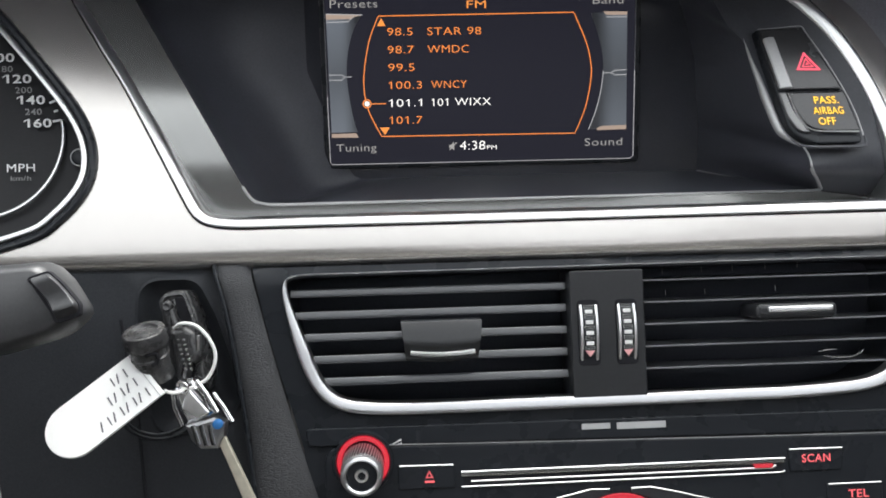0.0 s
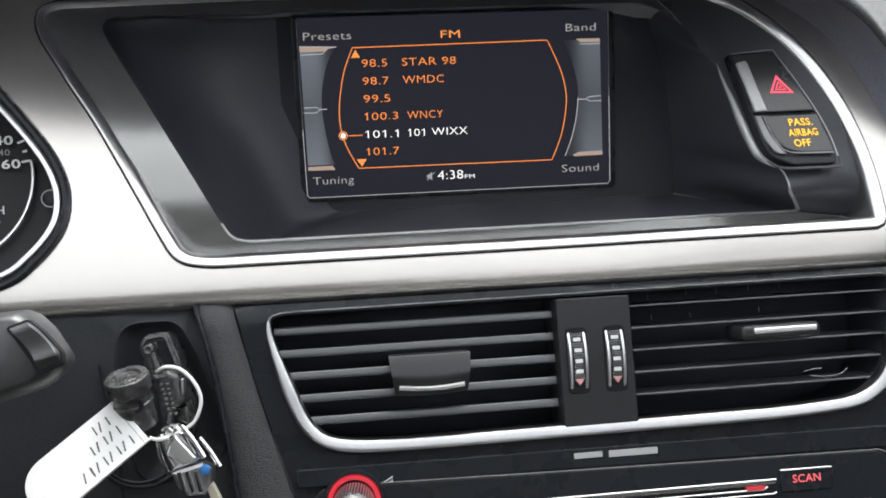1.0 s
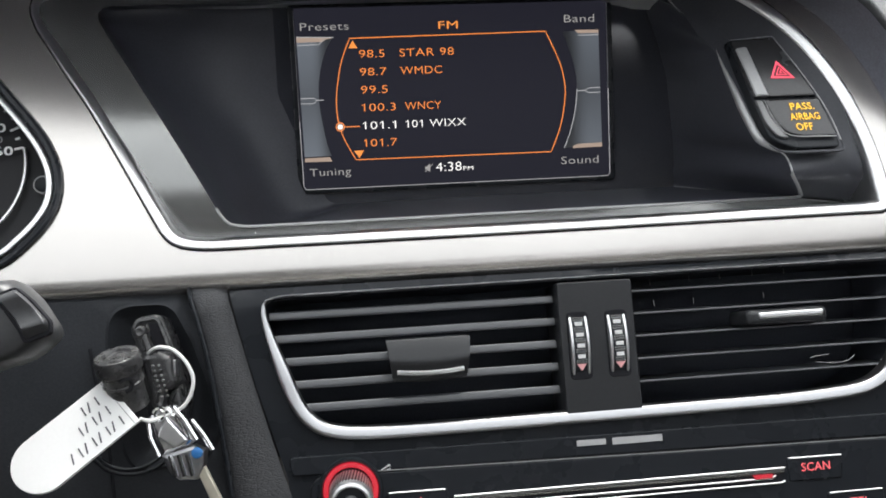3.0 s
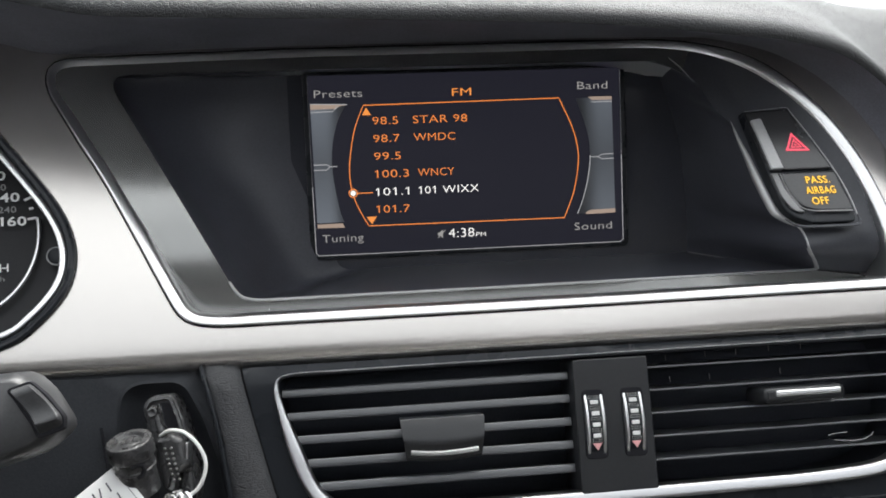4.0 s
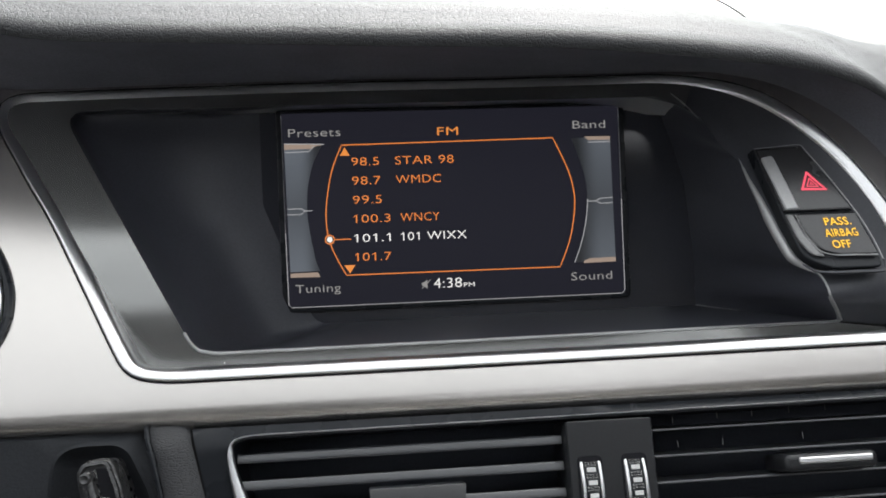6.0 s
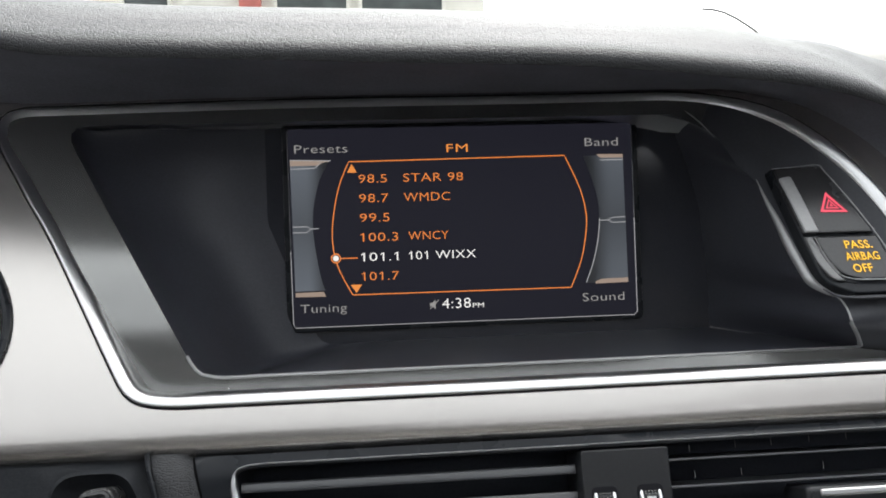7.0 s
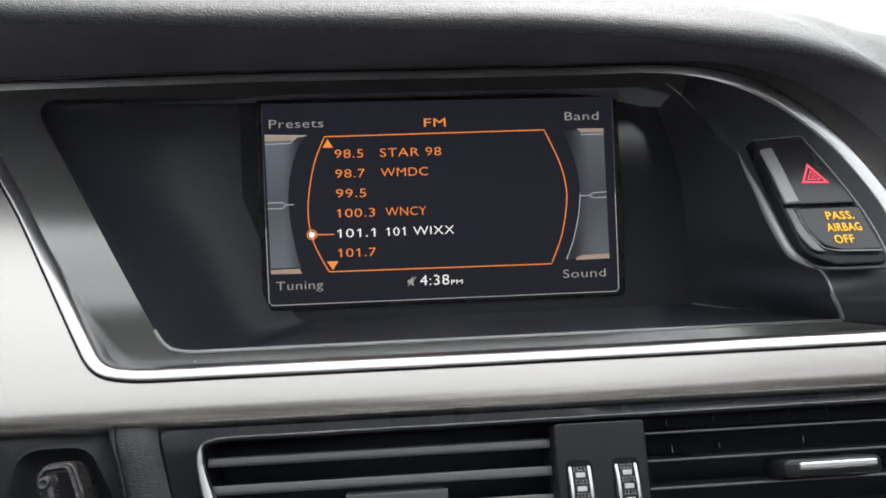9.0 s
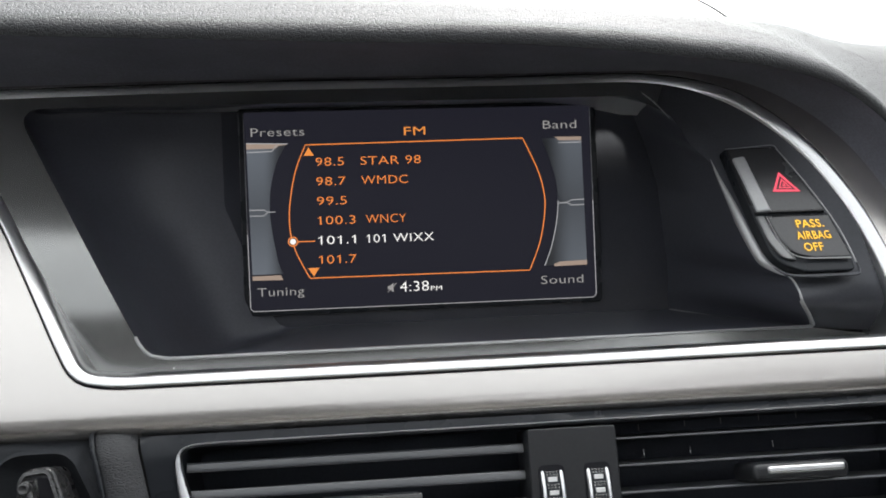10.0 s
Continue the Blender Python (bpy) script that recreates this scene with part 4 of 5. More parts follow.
for right in (False, True):
    vent = thing("air_vent", "black slatted air vent, " + ("blades tilted up" if right else "blades level with a sliding tab"), "air vent",
                 (MID + (72 if right else -72), -130, -6), "centre air vents")
    for i in range(5):
        v = -88.0 - 8.95 * i if right else -89.1 - 8.85 * i
        x0, x1 = vent_side(v, right)
        part("slat", slat(x0, x1, v, -4 if right else 0, thick=0.9 if right else 3.2), SLAT, vent)
    if right:
        # light caught by upright vanes between the blades, drawn as pale ticks without the vanes
        for x, v in ((65.1, -84.6), (81.6, -84.0), (94.6, -84.0), (108.5, -83.5), (122.2, -83.4), (66.1, -93.2), (82.6, -93.2), (112.4, -92.8)):
            part("vane_glint", tube([(x, v + 1.1, -9), (x + 0.2, v - 1.1, -9.4)], 0.15, 6), GREYPRINT, vent, "pale tick for the light on an upright vane")
    if right:
        # scuffs on the lower blades
        for pts in ([(127.8, -119.4), (131, -118.8), (135.5, -118.6)], [(130.0, -121.2), (136, -122.0), (142.0, -121.8), (145.4, -120.4), (146.6, -119.2)], [(157.4, -122.3), (158.0, -122.0)]):
            part("scuff", tube([(x, v, -5.6) for x, v in curve_through(pts, 4)], 0.2, 6), GREYPRINT, vent, "pale scuff")
    # sliding tab across the middle blades
    if right:
        tx0, tx1 = 99.2, 133.0
        part("tab", slab(rounded([(tx0, -105.0, 2.5), (tx1, -105.0, 2.5), (tx1, -98.8, 2.5), (tx0, -98.8, 2.5)], 5), -14, 2.2, 2.0), TAB, vent, "black sliding tab")
        part("tab_strip", slab(rounded([(104.0, -102.4, 0.9), (130.9, -102.4, 0.9), (130.9, -100.0, 0.9), (104.0, -100.0, 0.9)], 4), 1.5, 3.0, 0.7), PALECHROME, vent, "chrome strip")
    else:
        def tab_row(v, d, half, sag):
            return [(-27.3 + half * k, v - sag * (1 - k * k), d + 0.8 * (1 - k * k)) for k in (-1, -0.92, -0.6, -0.3, 0, 0.3, 0.6, 0.92, 1)]
        tab = loft([tab_row(-100.8, -4, 15.6, 0), tab_row(-101.2, 3.0, 15.8, 0), tab_row(-102.0, 3.7, 15.8, 0.1), tab_row(-105, 4.8, 15.6, 0.4), tab_row(-107.6, 6.0, 15.2, 0.8), tab_row(-108.8, 6.3, 15.0, 1.0),
                    tab_row(-109.8, 6.3, 14.9, 1.0), tab_row(-110.6, 5.8, 14.8, 1.0), tab_row(-115.4, 3.4, 14.2, 1.0), tab_row(-116.4, 1.0, 13.8, 1.0), tab_row(-116.6, -4, 13.5, 1.0)], closed=False)
        rim = [e for e in tab.edges if e.is_boundary]
        bmesh.ops.holes_fill(tab, edges=rim)
        part("tab", tab, TAB, vent, "black sliding tab")
        part("tab_strip", tube([(-39.7, -113.3, 4.9), (-33, -114.0, 5.4), (-27.4, -114.2, 5.5), (-21, -114.0, 5.4), (-14.6, -113.4, 4.9)], 0.95, 8), PALECHROME, vent, "thin chrome strip")

divider = thing("vent_divider", "black divider with two thumbwheels between the air vents", "vent divider", (MID, -134, 0))
part("plate", box(24.4, 54.3, -134.6, -83.3, -20, 0.6, 1.4, 0.6), TAB, divider)
for x in (31.4, 46.7):
    part("slot", box(x - 4.4, x + 4.4, -121.0, -95.0, -2, 0.9, 2.2, 0.25), DARKLINE, divider)

    def rim_top(v):
        return 3.4 - 3.2 * ((v + 108) / 12.4) ** 2

    def rim_row(off, r):
        return [(x + off, v, rim_top(v) + r) for v in (-95.7 - 24.6 * i / 28 for i in range(29))]

    wheel = part("thumbwheel", loft([rim_row(-2.5, -2), rim_row(-2.4, -0.3), rim_row(2.4, -0.3), rim_row(2.5, -2)], closed=False), GLOSS, divider, "black knurled thumbwheel")
    for s in (-1, 1):
        part("wheel_edge", loft([rim_row(s * 3.75, -3), rim_row(s * 3.75, -0.5), rim_row(s * 3.5, -0.05), rim_row(s * 3.0, 0.1), rim_row(s * 2.6, -0.05), rim_row(s * 2.45, -0.6)], closed=False), PALECHROME, wheel, "chrome edge", 60)
    for v in (-99.7, -103.9, -108.1, -112.2):
        c = rim_top(v)
        part("mark", box(x - 1.5, x + 1.5, v - 0.75, v + 0.75, c - 0.9, c + 0.05, 0.15, 0.12), PRINT, wheel)
    for v in (-97.4, -98.3, -101.4, -102.3, -105.5, -106.4, -109.7, -110.6, -113.6, -114.5):
        c = rim_top(v)
        for dx in (-1.65, -0.55, 0.55, 1.65):
            part("knurl", box(x + dx - 0.36, x + dx + 0.36, v - 0.3, v + 0.3, c - 0.9, c - 0.05, 0.1, 0.1, n=1), BEZEL, wheel)
    v = -116.0
    c = rim_top(v)
    part("arrow_mark", plate([(x - 1.9, v + 0.9), (x + 1.9, v + 0.9), (x, v - 1.6)], c + 0.25, 1.4), PINK, wheel, "pink arrow mark")

# ---------------------------------------------------------------- radio
radio = thing("car_radio", "gloss black car radio with disc slot and red-lit keys", "car radio", (MID, -290, 0))
radio_face = rounded([(-75, -288, 6), (152, -288, 6), (156.5, -152.6, 6), (-74, -149.2, 6)], 6)
part("upper_strip", slab(rounded([(-80.5, -148.6, 2), (157.5, -151.6, 2), (160.5, -143.0, 2), (-81.5, -141.8, 2)], 4), -3, 0.2, 0.5), GLOSS, radio, "black strip above the radio face")
part("faceplate", slab(radio_face, -6, 0.4, 0.7), GLOSS, radio, "gloss black radio faceplate")
part("face_line", strip([(-49, -149.0), (13, -150.2), (90, -151.4), (153, -152.2), (155.8, -153.4)], 0.4, 0.55), GREYPRINT, radio)
for x0, x1 in ((27.2, 38.6), (41.2, 61.0)):
    part("name_bar", box(x0, x1, -146.2 if x0 < 30 else -146.6, -144.0, 0.1, 0.35, 0.3, 0.05), PALEPRINT, radio, "pale bar in place of the maker's lettering")
# disc slot: two bright lips with a dark mouth between
part("slot_mouth", box(-20.4, 107.4, -166.0, -160.8, 0.2, 0.55, 1.0, 0.1), DARKLINE, radio, "dark disc slot")
part("slot_lip", box(-21.4, 108.4, -162.6, -160.4, 0.2, 1.4, 0.6, 0.6), BEZEL, radio, "grey upper lip of the disc slot")
part("slot_edge", tube([(-21.2, -160.6, 1.2), (108.2, -160.6, 1.2)], 0.45, 8), CHROME, radio)
part("slot_edge", tube([(-17.5, -164.4, 0.9), (103.0, -164.2, 0.9), (104.6, -163.2, 0.9)], 0.45, 8), CHROME, radio)
part("slot_edge", tube([(-21.2, -166.4, 0.9), (106.8, -166.2, 0.9), (108.2, -165.6, 0.9)], 0.4, 8), CHROME, radio)
part("slot_light", plate([(96.0, -163.8), (103.2, -163.8), (103.2, -162.4), (95.0, -162.4)], 1.5), REDGLOW, radio, "red light in the disc slot")


def radio_key(path, name, label):
    k = part(name, slab(rounded([(*p, 1.0) for p in path], 4), -1, 1.0, 0.6), GLOSS, radio, label)
    a, b = Vector(path[3]), Vector(path[2])
    part("key_edge", tube([(a.x + 0.8, a.y - 0.3, 0.9), (b.x - 0.8, b.y - 0.3, 0.9)], 0.4, 8), CHROME, k, "bright upper edge")
    return k


scan_key = radio_key([(110.2, -166.2), (131.6, -166.2), (132.8, -157.2), (109.6, -157.0)], "scan_key", "black key marked SCAN")
part("writing", letters("SCAN", 115.2, -162.5, 3.1, 11.8, 1.15, bold=0.012), REDTEXT, scan_key, "red lit word SCAN")
tel_key = radio_key([(124.8, -182.8), (147.6, -182.8), (148.2, -171.4), (125.0, -171.4)], "tel_key", "black key marked TEL")
part("writing", letters("TEL", 133.6, -177.2, 3.1, 8.4, 1.15, bold=0.012), REDTEXT, tel_key, "red lit word TEL")
eject_key = radio_key([(-46, -166.6), (-23.4, -166.6), (-23.6, -157.4), (-46, -157.2)], "eject_key", "black eject key")
part("symbol", strip(inset([(-35.4, -162.5), (-32.0, -162.5), (-33.7, -159.2)], 0.3), 0.7, 1.2, closed=True), REDTEXT, eject_key, "red lit eject sign")
part("symbol", strip([(-35.6, -163.8), (-31.8, -163.8)], 0.8, 1.2), REDTEXT, eject_key)
# volume knob, its face turned a little down
KNOB = pose(-59.3, -155.2, 0.6, 6)
knob = part("volume_knob", turned([(7.6, 0), (7.6, 6), (7.7, 12), (7.6, 17.0), (7.0, 18.2), (6.2, 18.6), (5.6, 18.2), (5.3, 17.4), (2.6, 17.2), (2.3, 17.8), (1.4, 17.8), (1.2, 17.2), (0.1, 17.2)],
                                  KNOB, 48), GLOSS, radio, "ribbed round volume knob")
part("knob_rim", turned([(7.75, 15.8), (7.9, 17.2), (7.2, 18.5), (6.3, 18.9), (5.7, 18.4)], KNOB, 48, cap=False), PALECHROME, knob, "chrome rim")
part("knob_boss", turned([(2.6, 17.2), (2.4, 18.1), (1.6, 18.2), (1.3, 17.5)], KNOB, 24, cap=False), PALECHROME, knob, "small chrome ring")
for k in range(44):
    a = 2 * math.pi * k / 44
    part("rib", tube([tuple(KNOB @ Vector((7.7 * math.cos(a + b), 7.7 * math.sin(a + b), z))) for b, z in ((0.0, 2.0), (0.12, 16.0))], 0.36, 5), PALECHROME, knob)
part("glow_ring", turned([(8.2, 0.4), (8.4, 1.2), (9.9, 1.2), (10.2, 0.4)], pose(-59.3, -155.2, 0.2), 40, cap=False), REDGLOW, radio, "red lit ring")
part("knob_surround", turned([(10.2, 0.2), (10.6, 1.6), (11.6, 1.6), (12.1, 0.2)], pose(-59.3, -155.2, 0.2), 40, cap=False), GLOSS, radio)
part("volume_mark", strip(inset([(-49.0, -149.4), (-44.0, -149.1), (-44.0, -146.6)], 0.3), 0.6, 0.5, closed=True), PRINT, radio, "pale wedge volume sign")
# tuning dial below the slot
part("dial", turned([(19, 0.3), (19, 9), (18.2, 11), (16.4, 11.5), (15.0, 10.6), (0.2, 10.4)], pose(41.5, -193.5, 0), 48), GLOSS, radio, "large round tuning dial")
part("glow_ring", turned([(19.2, 0.6), (19.6, 1.6), (21.6, 1.6), (22, 0.6)], pose(41.5, -193.5, 0), 48, cap=False), REDGLOW, radio, "red lit ring")
for s in (-1, 1):
    pts = [(41.5 + s * 4.4, -169.8), (41.5 + s * 12, -169.6), (41.5 + s * 23, -172.0), (41.5 + s * 40, -176.6), (41.5 + s * 38, -186), (41.5 + s * 26, -184), (41.5 + s * 18, -175.6), (41.5 + s * 4.4, -171.8)]
    key = part("menu_key", slab(pts if s > 0 else pts[::-1], -1, 0.9, 0.4), BLACK, radio, "black curved menu key")
    part("key_edge", tube([(x, y, 0.9) for x, y in pts[:4]], 0.35, 6), CHROME, key)

# ---------------------------------------------------------------- console cheek, knee panel
def cheek(s, t):
    """Leather cheek beside the centre stack; s across, t down."""
    y = -77.0 - 213.5 * t
    f = t
    l = -115.4 + 7.8 * (1 - math.exp(-f * 7)) + 18 * f
    r = -102.2 + 50 * f + 20 * f * f
    x = l + (r - l) * s
    return (x, y, 0.6 + 2.4 * math.sin(math.pi * min(1, max(0, s))) ** 0.6 - 1.6 * s - 5.0 * max(0.0, 1 - t / 0.025))


structure("console_cheek", loft([[cheek(i / 12, j / 40) for i in range(13)] for j in range(41)], closed=False), LEATHER_SIDE,
          "black grained leather cheek beside the centre stack", "console", 60)
structure("cheek_seam", tube([tuple(Vector(cheek(0.0, j / 40)) + Vector((-0.6, 0, 0.6))) for j in range(41)], 0.9, 8), GLOSS, "dark plastic bead along the leather cheek", "trim")

IGN = even(rounded([(-146.5, -80.8, 11), (-122.0, -80.8, 10), (-114.5, -96, 20), (-109, -113, 30), (-105.6, -131, 9), (-111, -141, 9), (-139, -144, 10), (-147.5, -115, 20)], 7), 90)
knee = [(-420, -76.4), (-116.4, -76.4)] + [(cheek(0, j / 12)[0] - 0.8, cheek(0, j / 12)[1]) for j in range(1, 13)] + [(-420, -290)]


def knee_height(x, y):
    return -4.0 - 5.0 * max(0.0, (y + 80) / 3.6) ** 2 + 0.00025 * (x + 110) ** 2


structure("knee_panel", sheet(knee, [IGN], knee_height, 9.0, 3.0), KNEE, "black plastic panel below the instruments with the ignition recess", "dashboard")
structure("ignition_recess", loft([[(*p, knee_height(*p)) for p in IGN], [(*p, knee_height(*p) + 0.8) for p in inset(IGN, 1.2)], level(inset(IGN, 2.6), -5.5), level(inset(IGN, 5), -8.5), level(inset(IGN, 8), -10.2), level(inset(IGN, 9), -10.4)], cap_last=True), KNEE,
          "black recess round the ignition slot", "dashboard", 60)
structure("panel_joint", tube([(-152, -97, -2.0), (-149.6, -112, -2.0), (-146, -132, -2.0), (-143, -170, -2.0)], 0.7, 6), DARKLINE, "dark joint in the knee panel", "trim")

# ---------------------------------------------------------------- ignition slot, key and key ring
slot = thing("ignition_slot", "worn black ignition slot in the dashboard", "ignition", (-127, -100, -18))
plate_path = rounded([(-136.2, -87, 3), (-134.0, -83.2, 4), (-125.4, -82.2, 4), (-121.8, -92, 10), (-117.4, -112, 10), (-118.5, -122, 5), (-126, -124, 5), (-132, -108, 10)], 6)
part("slot_plate", slab(plate_path, -18, 6.5, 1.6), KEYBLACK, slot, "worn rounded slot plate")
part("slot_rim", band(plate_path, [(0.6, 5.6), (0.9, 7.6), (1.8, 7.9), (2.4, 6.2)]), KEYBLACK, slot, "raised worn rim")
part("key_slit", slab(rounded([(-129.9, -85.6, 0.5), (-125.6, -85.8, 0.5), (-122.7, -97.4, 0.5), (-127.1, -97.4, 0.5)], 3), 5.0, 6.9, 0.1), DARKLINE, slot, "black open slit")
for u0, v0, u1, v1 in ((-130.2, -86, -127.5, -97.4), (-125.2, -86, -122.3, -97.6), (-121.0, -99, -118.9, -109)):
    pts = [(u0 + (u1 - u0) * i / 7, v0 + (v1 - v0) * i / 7) for i in range(8)]
    part("worn_edge", tube([(x + 0.25 * math.sin(5.1 * i + u0), y, 7.2 + 0.2 * math.cos(3.3 * i)) for i, (x, y) in enumerate(pts)], lambda t: 0.45 + 0.18 * math.sin(23 * t), 6), BEZEL, slot)

fob = thing("car_key", "worn black plastic car key standing in the ignition", "car key", (-124, -106, 6))
stem = rounded([(-134.9, -90.8, 1.0), (-133.9, -86.6, 2.0), (-131.0, -86.4, 2.0), (-130.0, -90.8, 1.0), (-127.2, -99, 2), (-129.5, -104, 2), (-132.4, -99, 2)], 5)
part("stem", slab(stem, 6, 12.5, 1.6), KEYBLACK, fob, "rounded grey key stem")
part("stem_eye", turned([(1.9, 12.0), (1.8, 13.2), (1.3, 13.5), (0.8, 13.2), (0.1, 13.1)], pose(-132.5, -88.9, 0), 18), KEYBLACK, fob)
part("key_body", slab(rounded([(-130.4, -97.6, 2.0), (-124.4, -96.2, 2.0), (-120.6, -98.4, 2.0), (-118.6, -107.2, 1.6), (-121.0, -109.6, 1.0), (-122.8, -110, 0.8), (-124.2, -116.6, 1.8), (-127.6, -115.4, 2.0)], 5), 6, 20.5, 2.2), KEYBLACK, fob, "key body with moulded marks")
part("key_foot", slab(rounded([(-122.6, -110.2, 0.6), (-119.4, -109.8, 0.8), (-118.0, -118, 1.5), (-122.8, -119.5, 1.5), (-124, -116.4, 0.8)], 4), 4, 14, 1.2), KEYBLACK, fob)
for i in range(7):
    for j in range(2):
        x, y = -126.6 + 0.42 * i + 2.0 * j, -101.2 - 1.75 * i
        part("moulded_mark", box(x - 0.55, x + 0.55, y - 0.42, y + 0.42, 20.2, 20.75, 0.2, 0.15, n=1), BEZEL, fob)
part("latch", box(-119.9, -118.9, -105.4, -99.6, 16, 20.8, 0.4, 0.3), CHROME, fob, "small bright latch")
# round collar with a dished cap, its face turned up
cap_m = Matrix.Translation((-136.0, -96.8, 31.5)) @ Matrix.Scale(0.92, 4) @ Euler((radians(-64), 0, radians(7))).to_matrix().to_4x4()
part("cap", turned([(6.9, -21), (7.0, -7.2), (7.6, -6.6), (8.2, -6.0), (8.3, -5.2), (8.3, -1.0), (7.9, -0.2), (7.2, 0.1), (5.6, 0.1), (5.2, -0.3), (4.9, -0.9), (4.2, -1.1), (2.6, -0.5), (0.1, -0.2)], cap_m, 48), KEYBLACK, fob, "round dished cap on a thick neck")
part("neck_ring", turned([(7.1, -11.5), (7.45, -11.2), (7.45, -10.6), (7.1, -10.3)], cap_m, 40, cap=False), KEYBLACK, fob)
part("hook", tube([tuple(cap_m @ Vector((7.6 * math.cos(a), 7.6 * math.sin(a), z))) for a, z in ((-1.5, -7.5), (-1.25, -6.8), (-1.0, -7.6), (-0.95, -9.6), (-1.1, -11.4), (-1.35, -11.8))], 0.75, 8), DARKLINE, fob, "dark clip on the neck")
for r, zz in ((13.0, 4), (15.5, 2)):
    part("base_ring", tube([(-137.5 + r * math.cos(a), -127 + r * math.sin(a) * 0.8, zz) for a in (radians(200 + 140 * i / 20) for i in range(21))], 0.7, 8), GLOSS, slot, "gloss ring below the key")

tag = thing("key_tag", "white card key tag with grey pen marks, hanging from the key", "key tag", (-150, -139, 30))
tag_m = Matrix.Translation((-134.7, -113.4, 30)) @ pose(0, 0, 0, -14) @ Euler((radians(3), radians(-4), radians(219.2))).to_matrix().to_4x4()


def on_tag(bm):
    """From the tag's own flat plan to its place."""
    for v in bm.verts:
        v.co = (tag_m @ (v.co / MM)) * MM
    return bm


tag_path = [(0.0, -9.6), (30.4, -9.6)] + [(30.4 + 9.6 * math.cos(a), 9.6 * math.sin(a)) for a in (radians(-90 + 9 * i) for i in range(1, 20))] + [(30.4, 9.6), (0.0, 9.6)]
part("card", on_tag(slab(tag_path, -0.7, 0.7, 0.25)), PAPER, tag, "white rounded card")
part("fold", on_tag(strip([(1.7, -9.3), (1.7, 9.3)], 0.22, 0.86)), GREYPRINT, tag, "thin printed line")
for y, x0, count in ((-5.0, 6.0, 3), (0.0, 5.2, 5), (5.6, 4.0, 8)):
    for k in range(count):
        x = x0 + 2.6 * k
        part("pen_mark", on_tag(strip([(x, y - 1.7), (x + 1.1 * (k % 2) + 0.3, y + 1.7)], 0.5, 0.88)), INK, tag, "grey pen bar")

loop = thing("key_loop", "thin white cord loop through the key", "key loop", (-116, -108, 24))
part("cord", tube(curve_through([(-129.5, -97.2, 18), (-126.5, -95.6, 22), (-123, -95.5, 24), (-119.5, -96.8, 25), (-115.9, -100.6, 25), (-113.6, -105.5, 25), (-113.7, -110, 25), (-115.9, -114.8, 25),
                                 (-119.7, -117.5, 25), (-124, -119.0, 25.5), (-127.4, -119.7, 29), (-130, -118.6, 31.2)], 8), 0.68, 8), WIRE, loop)

charm = thing("key_charm", "chrome key ring charm with a pale clasp and blue mark", "key ring", (-113, -140, 22))


def bulged(bm, cx, cy, k):
    """Bends a flat piece so that it falls away from its middle."""
    for v in bm.verts:
        v.co.z -= k * ((v.co.x / MM - cx) ** 2 + (v.co.y / MM - cy) ** 2) * MM
    return bm


part("charm_body", bulged(slab([(-128.6, -119.4), (-126.6, -117.2), (-123.6, -115.8), (-120.8, -115.6), (-118.6, -118.6), (-113.4, -128.4), (-115.6, -130.4), (-124.4, -133.0), (-126.2, -128)][::-1], 17, 26.5, 1.6, steps=3), -121, -123, 0.035), BRIGHT, charm, "faceted chrome body", 12)
part("facet", bulged(slab([(-121.9, -119.6), (-115.2, -127.8), (-119.6, -130.0), (-124.9, -126.0), (-124.0, -123.0)][::-1], 26, 27.2, 0.5, steps=1), -121, -124, 0.01), PALECHROME, charm, "bright polished facet", 10)
part("eye", turned([(2.2, 0), (2.5, 0.5), (2.2, 1.0), (1.6, 0.7), (1.5, 0.2)], Matrix.Translation((-124.6, -118.6, 26)), 18, cap=False), BRIGHT, charm)
part("charm_edge", tube([(-128.4, -119.6, 25.5), (-127.6, -126, 26), (-125.0, -132.6, 25.6)], 0.8, 8), BRIGHT, charm)
part("bar", tube([(-119.8, -116.6, 25.6), (-116.4, -121.0, 26), (-112.6, -128.0, 25.6)], 0.95, 8), BRIGHT, charm)
part("bar", tube([(-114.2, -121.4, 24), (-110.4, -126.6, 24.4), (-107.6, -131.8, 24)], 0.85, 8), BRIGHT, charm)
part("clasp", slab([(-124.6, -132.4), (-122.4, -138), (-119.0, -141.2), (-113.0, -141.4), (-110.4, -136.4), (-110.0, -131.8), (-113.8, -129.8)], 18, 24.5, 1.4, steps=2), VENTCHROME, charm, "worn metal clasp", 15)
for k in range(3):
    part("clasp_rib", tube([(-121.6 + 2.9 * k, -132.6, 24.8), (-119.6 + 2.7 * k, -139.8, 24.8)], 0.8, 6), BRIGHT, charm)
part("blue_mark", turned([(2.0, 24.2), (1.9, 25.4), (1.0, 25.8), (0.1, 25.8)], pose(-112.6, -132.4, 0), 9), BLUE, charm, "small blue mark")
part("blade", slab([(-114.0, -137.0), (-110.4, -137.4), (-95.6, -170), (-100.6, -170)], 20.5, 22.5, 0.5, steps=2), BRASS, charm, "long pale metal blade")

for hung, dx, dy in ((slot, 0.8, -3.6), (fob, 2.0, -3.5), (tag, 2.0, -2.0), (loop, 3.0, -3.2), (charm, 2.6, -2.6)):
    nudged(hung, dx, dy)

